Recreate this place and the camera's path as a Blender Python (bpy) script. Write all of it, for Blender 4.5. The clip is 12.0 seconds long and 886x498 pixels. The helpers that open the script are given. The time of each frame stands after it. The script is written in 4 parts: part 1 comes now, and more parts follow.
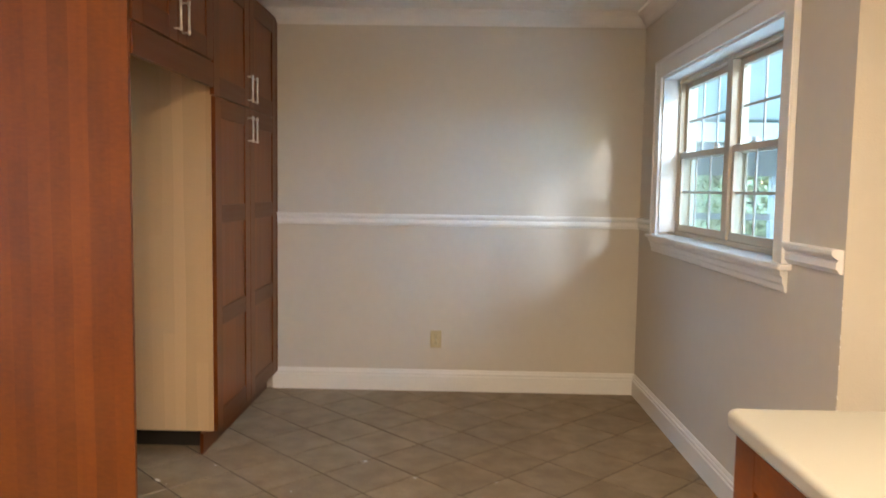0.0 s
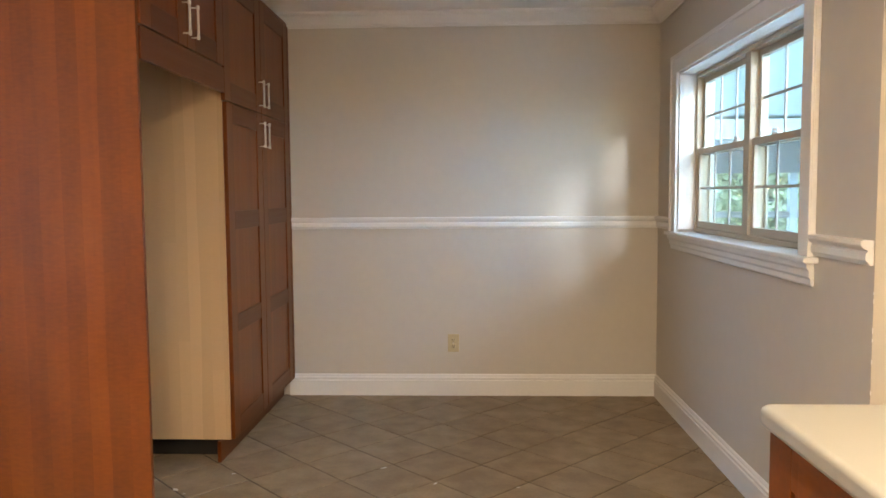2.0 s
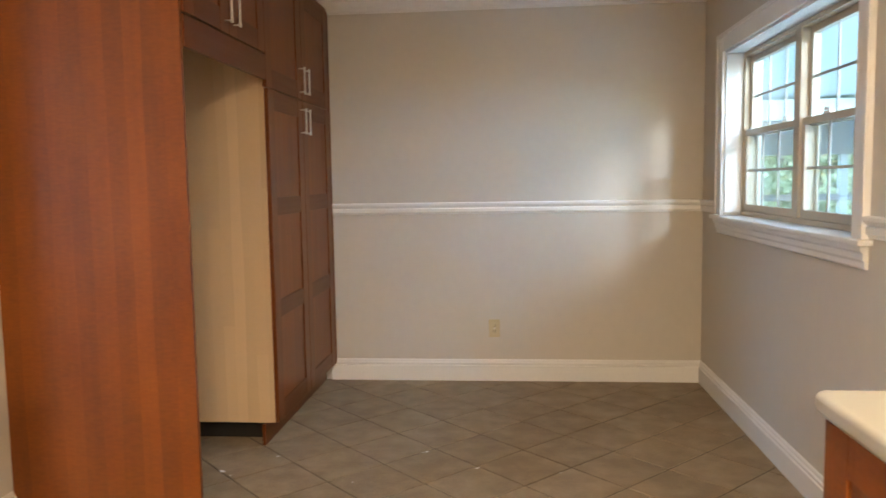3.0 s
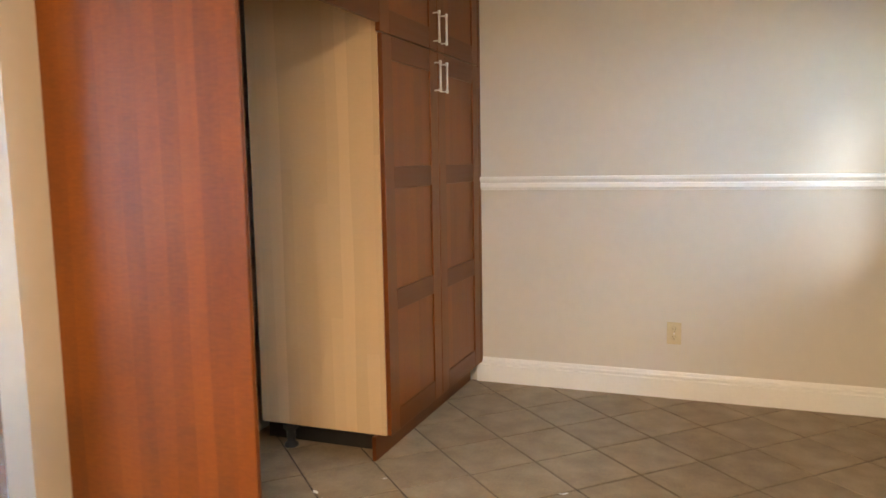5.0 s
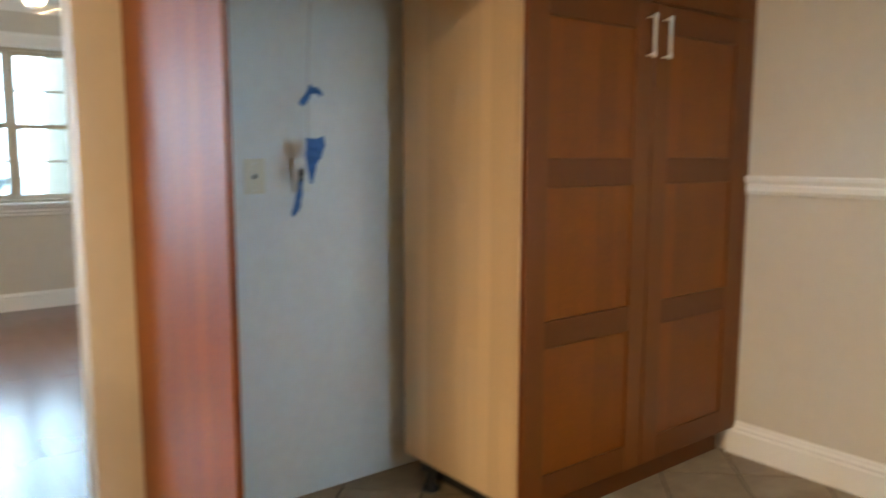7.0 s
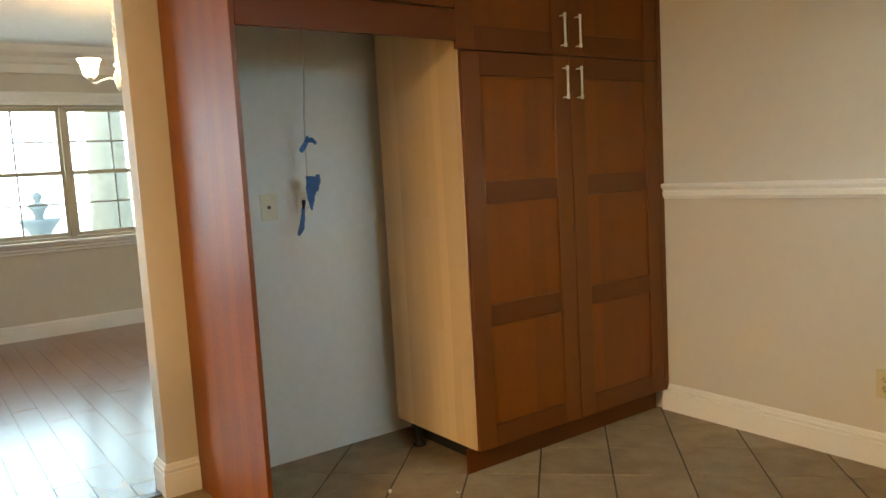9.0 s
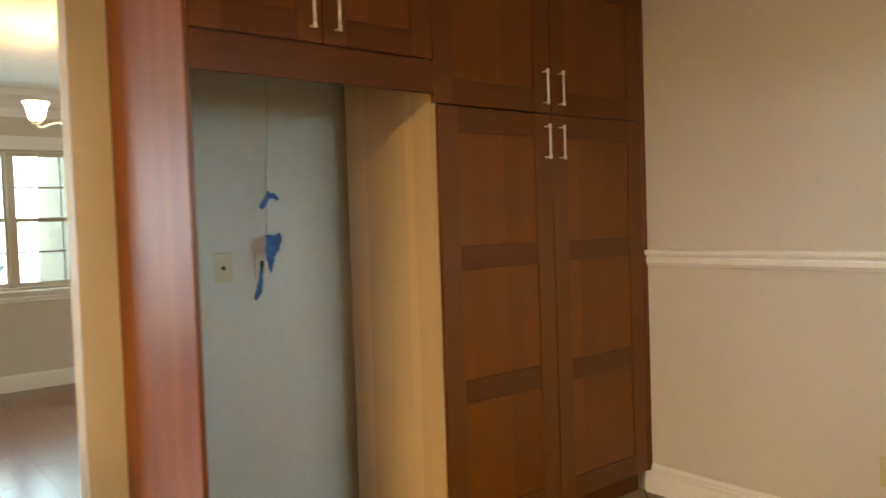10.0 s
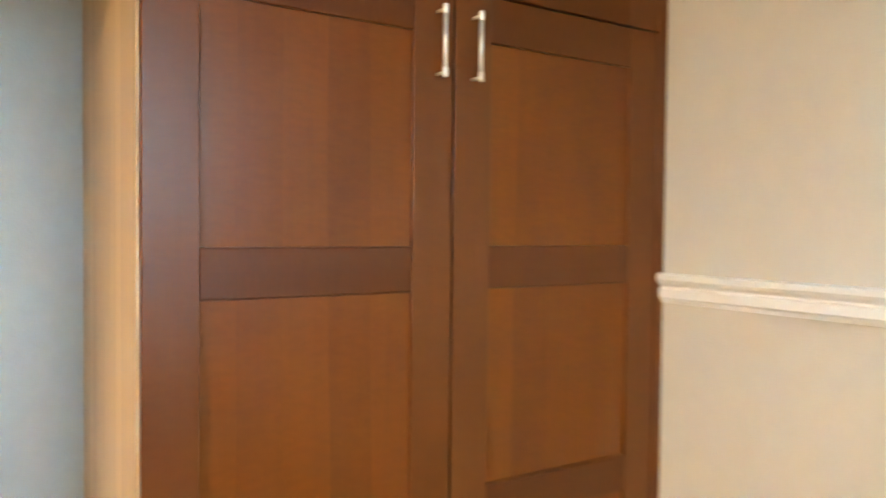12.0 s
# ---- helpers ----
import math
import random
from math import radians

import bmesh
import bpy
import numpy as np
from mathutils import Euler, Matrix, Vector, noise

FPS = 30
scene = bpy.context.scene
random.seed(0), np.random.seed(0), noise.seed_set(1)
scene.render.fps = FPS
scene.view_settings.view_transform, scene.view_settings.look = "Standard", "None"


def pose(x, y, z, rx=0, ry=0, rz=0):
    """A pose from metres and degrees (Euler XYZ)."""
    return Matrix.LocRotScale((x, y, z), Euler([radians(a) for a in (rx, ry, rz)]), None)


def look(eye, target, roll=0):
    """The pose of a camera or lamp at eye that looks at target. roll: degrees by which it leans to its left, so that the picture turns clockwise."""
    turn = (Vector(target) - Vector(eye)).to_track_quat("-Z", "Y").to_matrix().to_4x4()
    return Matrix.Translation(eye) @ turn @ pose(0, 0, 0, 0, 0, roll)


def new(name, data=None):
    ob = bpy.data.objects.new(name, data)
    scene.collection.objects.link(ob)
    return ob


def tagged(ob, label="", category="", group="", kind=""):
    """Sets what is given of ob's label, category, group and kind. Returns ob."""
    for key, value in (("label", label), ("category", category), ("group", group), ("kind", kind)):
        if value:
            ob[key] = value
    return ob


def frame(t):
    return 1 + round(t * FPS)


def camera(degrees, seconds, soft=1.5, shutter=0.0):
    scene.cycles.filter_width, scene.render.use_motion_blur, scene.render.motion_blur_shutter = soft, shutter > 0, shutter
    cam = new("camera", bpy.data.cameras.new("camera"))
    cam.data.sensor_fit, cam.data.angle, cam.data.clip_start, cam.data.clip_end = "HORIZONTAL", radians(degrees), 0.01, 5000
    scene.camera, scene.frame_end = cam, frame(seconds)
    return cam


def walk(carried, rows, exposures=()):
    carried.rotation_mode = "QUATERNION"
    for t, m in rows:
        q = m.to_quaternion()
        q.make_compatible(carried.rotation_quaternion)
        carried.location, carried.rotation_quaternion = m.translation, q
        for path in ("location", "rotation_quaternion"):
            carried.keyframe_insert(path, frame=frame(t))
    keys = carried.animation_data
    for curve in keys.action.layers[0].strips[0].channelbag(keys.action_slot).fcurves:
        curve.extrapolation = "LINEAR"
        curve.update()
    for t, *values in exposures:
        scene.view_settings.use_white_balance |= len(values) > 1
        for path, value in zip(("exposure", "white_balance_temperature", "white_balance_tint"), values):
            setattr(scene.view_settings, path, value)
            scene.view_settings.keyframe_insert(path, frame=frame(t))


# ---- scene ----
cam = camera(61.2, 12.0, shutter=0.5)
PATH = [
    (0, (-0.033, 0.16, 1.326), (-0.068, 2.153, 1.165), 0.9),
    (0.5, (-0.049, 0.18, 1.318), (-0.112, 2.178, 1.247), -0.5),
    (1, (-0.045, 0.192, 1.31), (-0.101, 2.19, 1.23), -0.2),
    (1.5, (-0.039, 0.207, 1.304), (-0.096, 2.203, 1.184), -0.2),
    (2, (-0.034, 0.209, 1.301), (-0.111, 2.202, 1.156), -0.4),
    (2.5, (-0.033, 0.209, 1.298), (-0.153, 2.198, 1.133), -0.6),
    (3, (-0.044, 0.22, 1.295), (-0.225, 2.203, 1.114), -0.9),
    (3.5, (-0.062, 0.321, 1.267), (-0.409, 2.28, 1.059), -2.2),
    (3.7, (-0.053, 0.37, 1.259), (-0.463, 2.316, 1.045), -2.8),
    (5.3, (0.097, 1.231, 1.24), (-0.627, 3.081, 1.009), -0.6),
    (5.4, (0.085, 1.298, 1.244), (-0.627, 3.153, 1.013), -0.1),
    (5.5, (0.107, 1.365, 1.247), (-0.642, 3.206, 1.019), 0.1),
    (6, (0.122, 1.743, 1.246), (-0.757, 3.527, 1.031), 1.8),
    (6.5, (0.231, 2.041, 1.234), (-0.888, 3.688, 1.052), 0.5),
    (7, (0.414, 2.171, 1.238), (-1.143, 3.401, 0.988), 0.1),
    (7.2, (0.507, 2.168, 1.248), (-1.121, 3.293, 0.954), -0.3),
    (8.8, (1.128, 1.882, 1.303), (-0.472, 3.063, 1.092), -2.8),
    (9, (1.174, 1.906, 1.281), (-0.437, 3.073, 1.074), -3.2),
    (9.5, (1.128, 1.892, 1.336), (-0.462, 3.089, 1.136), -2.7),
    (10, (0.938, 2.031, 1.321), (-0.614, 3.289, 1.248), -1.9),
    (10.5, (0.73, 2.323, 1.313), (-0.733, 3.68, 1.176), -0.5),
    (10.8, (0.588, 2.521, 1.316), (-0.89, 3.854, 1.128), -1.2),
    (11, (0.529, 2.723, 1.288), (-0.979, 4.018, 1.07), -1.1),
    (11.5, (0.323, 3.138, 1.291), (-1.102, 4.53, 1.122), 2.7),
    (11.7, (0.217, 3.3, 1.28), (-1.279, 4.62, 1.151), 2.3),
    (12, (0.083, 3.51, 1.265), (-1.595, 4.598, 1.208), 0.6),
]
EXPOSURES = [(0.0, 3.44, 6900, 13), (3.0, 3.50, 7050, 13), (3.7, 3.64, 7400, 14), (5.3, 3.96, 7450, 13), (6.5, 4.07, 7050, 12), (7.2, 3.46, 8850, 9),
             (8.8, 3.40, 10500, 8), (10.0, 3.48, 11200, 9), (10.4, 3.96, 10000, 7), (10.7, 4.2, 9100, 7), (11.2, 4.27, 8400, 6), (12.0, 4.52, 8250, 7)]
walk(cam, [(t, look(e, g, r)) for t, e, g, r in PATH], EXPOSURES)

# ---- world, sun and lamps ----
SUN_WAY = Vector((-0.42, 1.0, -0.31)).normalized()
world = bpy.data.worlds.new("sky")
scene.world = world
world.use_nodes = True
wn = world.node_tree
sky = wn.nodes.new("ShaderNodeTexSky")
sky.sky_type = 'NISHITA'
sky.sun_disc = False
sky.dust_density, sky.ozone_density = 0.0, 1.5
sky.sun_elevation = math.asin(-SUN_WAY.z)
sky.sun_rotation = math.atan2(-SUN_WAY.x, -SUN_WAY.y)
wn.links.new(sky.outputs[0], wn.nodes["Background"].inputs[0])
wn.nodes["Background"].inputs[1].default_value = 0.15
sun = new("sun", bpy.data.lights.new("sun", 'SUN'))
sun.data.energy = 0.2
sun.data.angle = radians(8)
sun.data.color = (0.80, 0.90, 1.0)
sun.matrix_world = look((8, -14, 6), Vector((8, -14, 6)) + SUN_WAY)


def area_lamp(name, m, sx, sy, watts, color):
    lamp = new(name, bpy.data.lights.new(name, 'AREA'))
    lamp.data.shape = 'RECTANGLE'
    lamp.data.size, lamp.data.size_y = sx, sy
    lamp.data.energy, lamp.data.color = watts, color
    lamp.matrix_world = m
    return lamp


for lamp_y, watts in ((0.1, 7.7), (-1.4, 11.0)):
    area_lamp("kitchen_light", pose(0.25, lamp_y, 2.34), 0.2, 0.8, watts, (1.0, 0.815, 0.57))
# added fill lamp before unseen window_3, boosts cool daylight from the dining room
area_lamp("dining_sky_fill", look((-6.22, -0.07, 1.46), (0.0, 1.6, 1.3)), 2.1, 1.1, 5.0, (0.50, 0.68, 1.0))


# ---- materials ----
def mat(name, color, rough=0.5, metal=0.0, var=0.06, scale=3.0, bump=0.0, bump_scale=80.0, spec=0.5, coat=0.0):
    m = bpy.data.materials.new(name)
    m.use_nodes = True
    n, l = m.node_tree.nodes, m.node_tree.links
    b = n["Principled BSDF"]
    b.inputs["Metallic"].default_value = metal
    b.inputs["Specular IOR Level"].default_value = spec
    b.inputs["Coat Weight"].default_value = coat
    geo = n.new("ShaderNodeNewGeometry")
    big, fine = n.new("ShaderNodeTexNoise"), n.new("ShaderNodeTexNoise")
    big.inputs["Scale"].default_value, fine.inputs["Scale"].default_value = scale, scale * 14
    big.inputs["Detail"].default_value = 5
    l.new(geo.outputs["Position"], big.inputs["Vector"])
    l.new(geo.outputs["Position"], fine.inputs["Vector"])
    add = n.new("ShaderNodeMath")
    add.operation = 'ADD'
    l.new(big.outputs[0], add.inputs[0])
    l.new(fine.outputs[0], add.inputs[1])
    ramp = n.new("ShaderNodeMapRange")
    ramp.inputs[1].default_value, ramp.inputs[2].default_value = 0.6, 1.4
    ramp.inputs[3].default_value, ramp.inputs[4].default_value = 1 - var, 1 + var
    l.new(add.outputs[0], ramp.inputs[0])
    mul = n.new("ShaderNodeVectorMath")
    mul.operation = 'SCALE'
    mul.inputs[0].default_value = color
    l.new(ramp.outputs[0], mul.inputs["Scale"])
    l.new(mul.outputs[0], b.inputs["Base Color"])
    rr = n.new("ShaderNodeMapRange")
    rr.inputs[1].default_value, rr.inputs[2].default_value = 0.6, 1.4
    rr.inputs[3].default_value, rr.inputs[4].default_value = max(rough - 0.06, 0.03), min(rough + 0.06, 1)
    l.new(add.outputs[0], rr.inputs[0])
    l.new(rr.outputs[0], b.inputs["Roughness"])
    if bump:
        bn, bp = n.new("ShaderNodeTexNoise"), n.new("ShaderNodeBump")
        bn.inputs["Scale"].default_value = bump_scale
        bn.inputs["Detail"].default_value = 3
        l.new(geo.outputs["Position"], bn.inputs["Vector"])
        bp.inputs["Strength"].default_value = bump
        bp.inputs["Distance"].default_value = 0.004
        l.new(bn.outputs[0], bp.inputs["Height"])
        l.new(bp.outputs[0], b.inputs["Normal"])
    return m


def wood(name, light, dark, strip=0.09, rough=0.32, along='Z', var=0.5, coat=0.15, figure=1.0, spec=0.35, coat_rough=0.22):
    """Veneer in joined strips with long grain along one axis."""
    m = bpy.data.materials.new(name)
    m.use_nodes = True
    n, l = m.node_tree.nodes, m.node_tree.links
    b = n["Principled BSDF"]
    geo = n.new("ShaderNodeNewGeometry")
    sep = n.new("ShaderNodeSeparateXYZ")
    l.new(geo.outputs["Position"], sep.inputs[0])

    def op(kind, a, c=None, d=None):
        k = n.new("ShaderNodeMath")
        k.operation = kind
        for i, v in enumerate((a, c, d)):
            if v is None:
                continue
            if isinstance(v, (int, float)):
                k.inputs[i].default_value = v
            else:
                l.new(v, k.inputs[i])
        return k.outputs[0]
    if along == 'Z':
        across, length = op('ADD', sep.outputs[0], op('MULTIPLY', sep.outputs[1], 1.0)), sep.outputs[2]
    elif along == 'Y':
        across, length = op('ADD', sep.outputs[0], sep.outputs[2]), sep.outputs[1]
    else:
        across, length = op('ADD', sep.outputs[1], sep.outputs[2]), sep.outputs[0]
    wob = n.new("ShaderNodeTexNoise")
    wob.noise_dimensions = '2D'
    wob.inputs["Scale"].default_value = 1.0
    wv = n.new("ShaderNodeCombineXYZ")
    l.new(op('MULTIPLY', across, 7.0), wv.inputs[0])
    l.new(op('MULTIPLY', length, 0.9), wv.inputs[1])
    l.new(wv.outputs[0], wob.inputs["Vector"])
    cell = op('FLOOR', op('DIVIDE', op('ADD', across, op('MULTIPLY', wob.outputs[0], 0.03)), strip))
    stave = op('FLOOR', op('ADD', op('DIVIDE', length, 1.3), op('MULTIPLY', cell, 0.37)))
    wn1 = n.new("ShaderNodeTexWhiteNoise")
    wn1.noise_dimensions = '2D'
    cv = n.new("ShaderNodeCombineXYZ")
    l.new(cell, cv.inputs[0])
    l.new(stave, cv.inputs[1])
    l.new(cv.outputs[0], wn1.inputs["Vector"])
    wn0 = n.new("ShaderNodeTexWhiteNoise")
    wn0.noise_dimensions = '1D'
    l.new(cell, wn0.inputs["W"])
    shade = op('ADD', op('MULTIPLY', wn0.outputs["Value"], 0.72), op('MULTIPLY', wn1.outputs["Value"], 0.28))
    gv = n.new("ShaderNodeCombineXYZ")
    l.new(op('MULTIPLY', across, 46.0), gv.inputs[0])
    l.new(op('MULTIPLY', length, 1.7), gv.inputs[1])
    l.new(op('MULTIPLY', wn1.outputs["Value"], 17.0), gv.inputs[2])
    g = n.new("ShaderNodeTexNoise")
    g.inputs["Scale"].default_value = 1.0
    g.inputs["Detail"].default_value = 6
    g.inputs["Distortion"].default_value = 0.6
    l.new(gv.outputs[0], g.inputs["Vector"])
    fv = n.new("ShaderNodeCombineXYZ")
    l.new(op('MULTIPLY', across, 6.0), fv.inputs[0])
    l.new(op('MULTIPLY', length, 2.8), fv.inputs[1])
    f = n.new("ShaderNodeTexNoise")
    f.inputs["Scale"].default_value = 1.0
    f.inputs["Detail"].default_value = 4
    l.new(fv.outputs[0], f.inputs["Vector"])
    fk = n.new("ShaderNodeTexNoise")
    fk.inputs["Scale"].default_value = 210.0
    kv = n.new("ShaderNodeCombineXYZ")
    l.new(op('MULTIPLY', across, 0.16), kv.inputs[0])
    l.new(op('MULTIPLY', length, 0.5), kv.inputs[1])
    l.new(op('MULTIPLY', wn1.outputs["Value"], 9.0), kv.inputs[2])
    l.new(kv.outputs[0], fk.inputs["Vector"])
    s = op('ADD', op('MULTIPLY', op('SUBTRACT', shade, 0.5), var),
           op('ADD', op('MULTIPLY', op('SUBTRACT', g.outputs[0], 0.5), 0.24 * figure),
              op('ADD', op('MULTIPLY', op('SUBTRACT', f.outputs[0], 0.5), 0.5 * figure),
                 op('MULTIPLY', op('SUBTRACT', fk.outputs[0], 0.5), 0.34 * figure))))
    fac = op('ADD', s, 0.5)
    mix = n.new("ShaderNodeMix")
    mix.data_type = 'RGBA'
    mix.clamp_factor = True
    l.new(fac, mix.inputs[0])
    mix.inputs[6].default_value = (*dark, 1)
    mix.inputs[7].default_value = (*light, 1)
    l.new(mix.outputs[2], b.inputs["Base Color"])
    b.inputs["Coat Weight"].default_value = coat
    b.inputs["Coat Roughness"].default_value = coat_rough
    b.inputs["Specular IOR Level"].default_value = spec
    l.new(op('ADD', op('MULTIPLY', g.outputs[0], 0.16), rough - 0.08), b.inputs["Roughness"])
    bp = n.new("ShaderNodeBump")
    bp.inputs["Strength"].default_value = 0.06
    bp.inputs["Distance"].default_value = 0.002
    l.new(g.outputs[0], bp.inputs["Height"])
    l.new(bp.outputs[0], b.inputs["Normal"])
    return m


def piece_mat(name, colors, rough, scale=5.0, along_x=False, coat=0.0, bump=0.2, fine=0.4, spec=0.5, coat_rough=0.28):
    """Tiles or planks: each piece has its own shade, with clouding and fine grain over it."""
    m = bpy.data.materials.new(name)
    m.use_nodes = True
    n, l = m.node_tree.nodes, m.node_tree.links
    b = n["Principled BSDF"]
    info = n.new("ShaderNodeObjectInfo")
    geo = n.new("ShaderNodeNewGeometry")
    mp = n.new("ShaderNodeMapping")
    mp.inputs["Scale"].default_value = (0.12, 1, 1) if along_x else (1, 1, 1)
    l.new(geo.outputs["Position"], mp.inputs["Vector"])
    shift = n.new("ShaderNodeVectorMath")
    shift.operation = 'ADD'
    cmb = n.new("ShaderNodeVectorMath")
    cmb.operation = 'SCALE'
    cmb.inputs[0].default_value = (13, 7, 29)
    l.new(info.outputs["Random"], cmb.inputs["Scale"])
    l.new(mp.outputs[0], shift.inputs[0])
    l.new(cmb.outputs[0], shift.inputs[1])
    a, c = n.new("ShaderNodeTexNoise"), n.new("ShaderNodeTexNoise")
    a.inputs["Scale"].default_value, a.inputs["Detail"].default_value = scale, 1 if along_x else 6
    c.inputs["Scale"].default_value, c.inputs["Detail"].default_value = scale * (4 if along_x else 12), 4
    l.new(shift.outputs[0], a.inputs["Vector"])
    l.new(shift.outputs[0], c.inputs["Vector"])

    def op(kind, p, q):
        k = n.new("ShaderNodeMath")
        k.operation = kind
        for i, v in enumerate((p, q)):
            if isinstance(v, (int, float)):
                k.inputs[i].default_value = v
            else:
                l.new(v, k.inputs[i])
        return k.outputs[0]
    s = op('ADD', op('MULTIPLY', a.outputs[0], 1.3), op('ADD', op('MULTIPLY', c.outputs[0], fine), op('MULTIPLY', info.outputs["Random"], 0.2)))
    ramp = n.new("ShaderNodeValToRGB")
    els = ramp.color_ramp.elements
    els[0].position, els[0].color = 0.3, (*colors[0], 1)
    els[1].position, els[1].color = 0.78, (*colors[2], 1)
    e = els.new(0.52)
    e.color = (*colors[1], 1)
    l.new(op('SUBTRACT', op('MULTIPLY', s, 0.66), 0.14 + (fine - 0.4) * 0.33), ramp.inputs[0])
    l.new(ramp.outputs[0], b.inputs["Base Color"])
    l.new(op('ADD', op('MULTIPLY', c.outputs[0], 0.03 if along_x else 0.25), rough - 0.12), b.inputs["Roughness"])
    b.inputs["Coat Weight"].default_value = coat
    b.inputs["Specular IOR Level"].default_value = spec
    b.inputs["Coat Roughness"].default_value = coat_rough
    bp = n.new("ShaderNodeBump")
    bp.inputs["Strength"].default_value = bump
    bp.inputs["Distance"].default_value = 0.003
    l.new(op('ADD', a.outputs[0], op('MULTIPLY', c.outputs[0], 0.4)), bp.inputs["Height"])
    l.new(bp.outputs[0], b.inputs["Normal"])
    return m


def glass_mat(name, tint=(1, 1, 1)):
    m = bpy.data.materials.new(name)
    m.use_nodes = True
    n, l = m.node_tree.nodes, m.node_tree.links
    n.remove(n["Principled BSDF"])
    tr, gl, lw, mx = n.new("ShaderNodeBsdfTransparent"), n.new("ShaderNodeBsdfGlossy"), n.new("ShaderNodeLayerWeight"), n.new("ShaderNodeMixShader")
    tr.inputs[0].default_value = (*tint, 1)
    gl.inputs["Roughness"].default_value = 0.01
    pw, sc = n.new("ShaderNodeMath"), n.new("ShaderNodeMapRange")
    pw.operation = 'POWER'
    pw.inputs[1].default_value = 5.0
    sc.inputs[3].default_value, sc.inputs[4].default_value = 0.03, 0.8
    l.new(lw.outputs["Facing"], pw.inputs[0])
    l.new(pw.outputs[0], sc.inputs[0])
    l.new(sc.outputs[0], mx.inputs[0])
    l.new(tr.outputs[0], mx.inputs[1])
    l.new(gl.outputs[0], mx.inputs[2])
    l.new(mx.outputs[0], n["Material Output"].inputs[0])
    return m


def screen_mat(name, color, open_part):
    """Fine wire mesh: part see-through, part grey wire."""
    m = mat(name, color, 0.6)
    m.node_tree.nodes["Principled BSDF"].inputs["Alpha"].default_value = 1 - open_part
    return m


def glow_mat(name, color, strength):
    m = mat(name, color, 0.4)
    b = m.node_tree.nodes["Principled BSDF"]
    b.inputs["Emission Color"].default_value = (*color, 1)
    b.inputs["Emission Strength"].default_value = strength
    return m


WALL = mat("greige_wall_paint", (0.60, 0.555, 0.49), 0.62, var=0.03, scale=1.3, bump=0.25, bump_scale=190)
NICHE = mat("blue_grey_wall_paint", (0.66, 0.695, 0.695), 0.6, var=0.05, scale=1.7, bump=0.2, bump_scale=150)
CEIL = mat("ceiling_texture", (0.88, 0.86, 0.83), 0.85, var=0.06, scale=14, bump=1.0, bump_scale=60)
TRIM = mat("white_trim_paint", (0.80, 0.785, 0.76), 0.35, var=0.03, scale=4, bump=0.05, bump_scale=60)
CHERRY = wood("cherry_veneer", (0.252, 0.060, 0.0042), (0.108, 0.0222, 0.0016), 0.088, 0.35, var=0.42, coat=0.0, figure=1.0, spec=0.36)
CHERRY_RAIL = wood("cherry_rail_veneer", (0.145, 0.034, 0.0038), (0.082, 0.018, 0.0020), 0.2, 0.38, along='Y', var=0.3, coat=0.0, spec=0.32)
CHERRY_STILE = wood("cherry_stile_veneer", (0.185, 0.046, 0.0053), (0.10, 0.0235, 0.0027), 0.3, 0.36, var=0.3, coat=0.0, spec=0.38)
PANEL = wood("red_cherry_panel", (0.32, 0.086, 0.006), (0.12, 0.027, 0.002), 0.075, 0.5, var=0.3, coat=0.26, spec=0.3, figure=1.3, coat_rough=0.5)
BIRCH = wood("birch_laminate", (0.69, 0.505, 0.32), (0.49, 0.345, 0.208), 0.055, 0.42, var=0.85, coat=0.0, figure=0.5)
# black for slots and plank joints, also painted shade under the tall cabinet
DARK = mat("gap_and_shade_black", (0.012, 0.010, 0.009), 0.6)
BLACK = mat("black_plastic", (0.012, 0.012, 0.014), 0.55)
STEEL = mat("brushed_nickel", (0.80, 0.79, 0.77), 0.38, metal=0.75, var=0.05, scale=20)
TILE = piece_mat("slate_tile", ((0.225, 0.166, 0.106), (0.292, 0.219, 0.144), (0.37, 0.288, 0.198)), 0.55, 8.0, bump=0.5, fine=0.65, spec=0.25)
GROUT = mat("dark_grout", (0.062, 0.046, 0.031), 0.9, var=0.8, scale=3, bump=0.5, bump_scale=200)
PLANK = piece_mat("red_oak_plank", ((0.158, 0.050, 0.023), (0.178, 0.057, 0.027), (0.192, 0.063, 0.030)), 0.34, 4.0, True, 0.25, 0.2, 0.1, coat_rough=0.22)
COUNTER = mat("cream_solid_surface", (0.40, 0.39, 0.35), 0.5, var=0.03, scale=5, spec=0.35)
ALMOND = mat("almond_window_frame", (0.50, 0.425, 0.32), 0.45, var=0.05, scale=5)
MUNTIN = mat("grey_muntin", (0.46, 0.44, 0.40), 0.4)
GLASS = glass_mat("window_glass", (0.92, 0.975, 0.975))
PLATE = mat("almond_plastic", (0.56, 0.465, 0.28), 0.4, var=0.05, scale=20)
CREAM = mat("cream_plastic", (0.66, 0.62, 0.49), 0.4, var=0.05, scale=20)
OFF_WHITE = mat("off_white_plastic", (0.68, 0.67, 0.61), 0.4, var=0.05, scale=20)
WHITE_PLASTIC = mat("white_plastic", (0.78, 0.77, 0.73), 0.35)
TAPE = mat("blue_masking_tape", (0.02, 0.13, 0.36), 0.6, var=0.15, scale=40, bump=0.3, bump_scale=200)
CABLE = mat("grey_cable", (0.50, 0.52, 0.52), 0.5)
BRONZE = mat("dark_bronze", (0.10, 0.085, 0.075), 0.35, metal=0.8, var=0.1, scale=20)
# unlit bowl: bluish daylight is put into its colour and a weak glow
FROST = glow_mat("frosted_glass_daylight_glow", (0.60, 0.72, 0.95), 0.045)
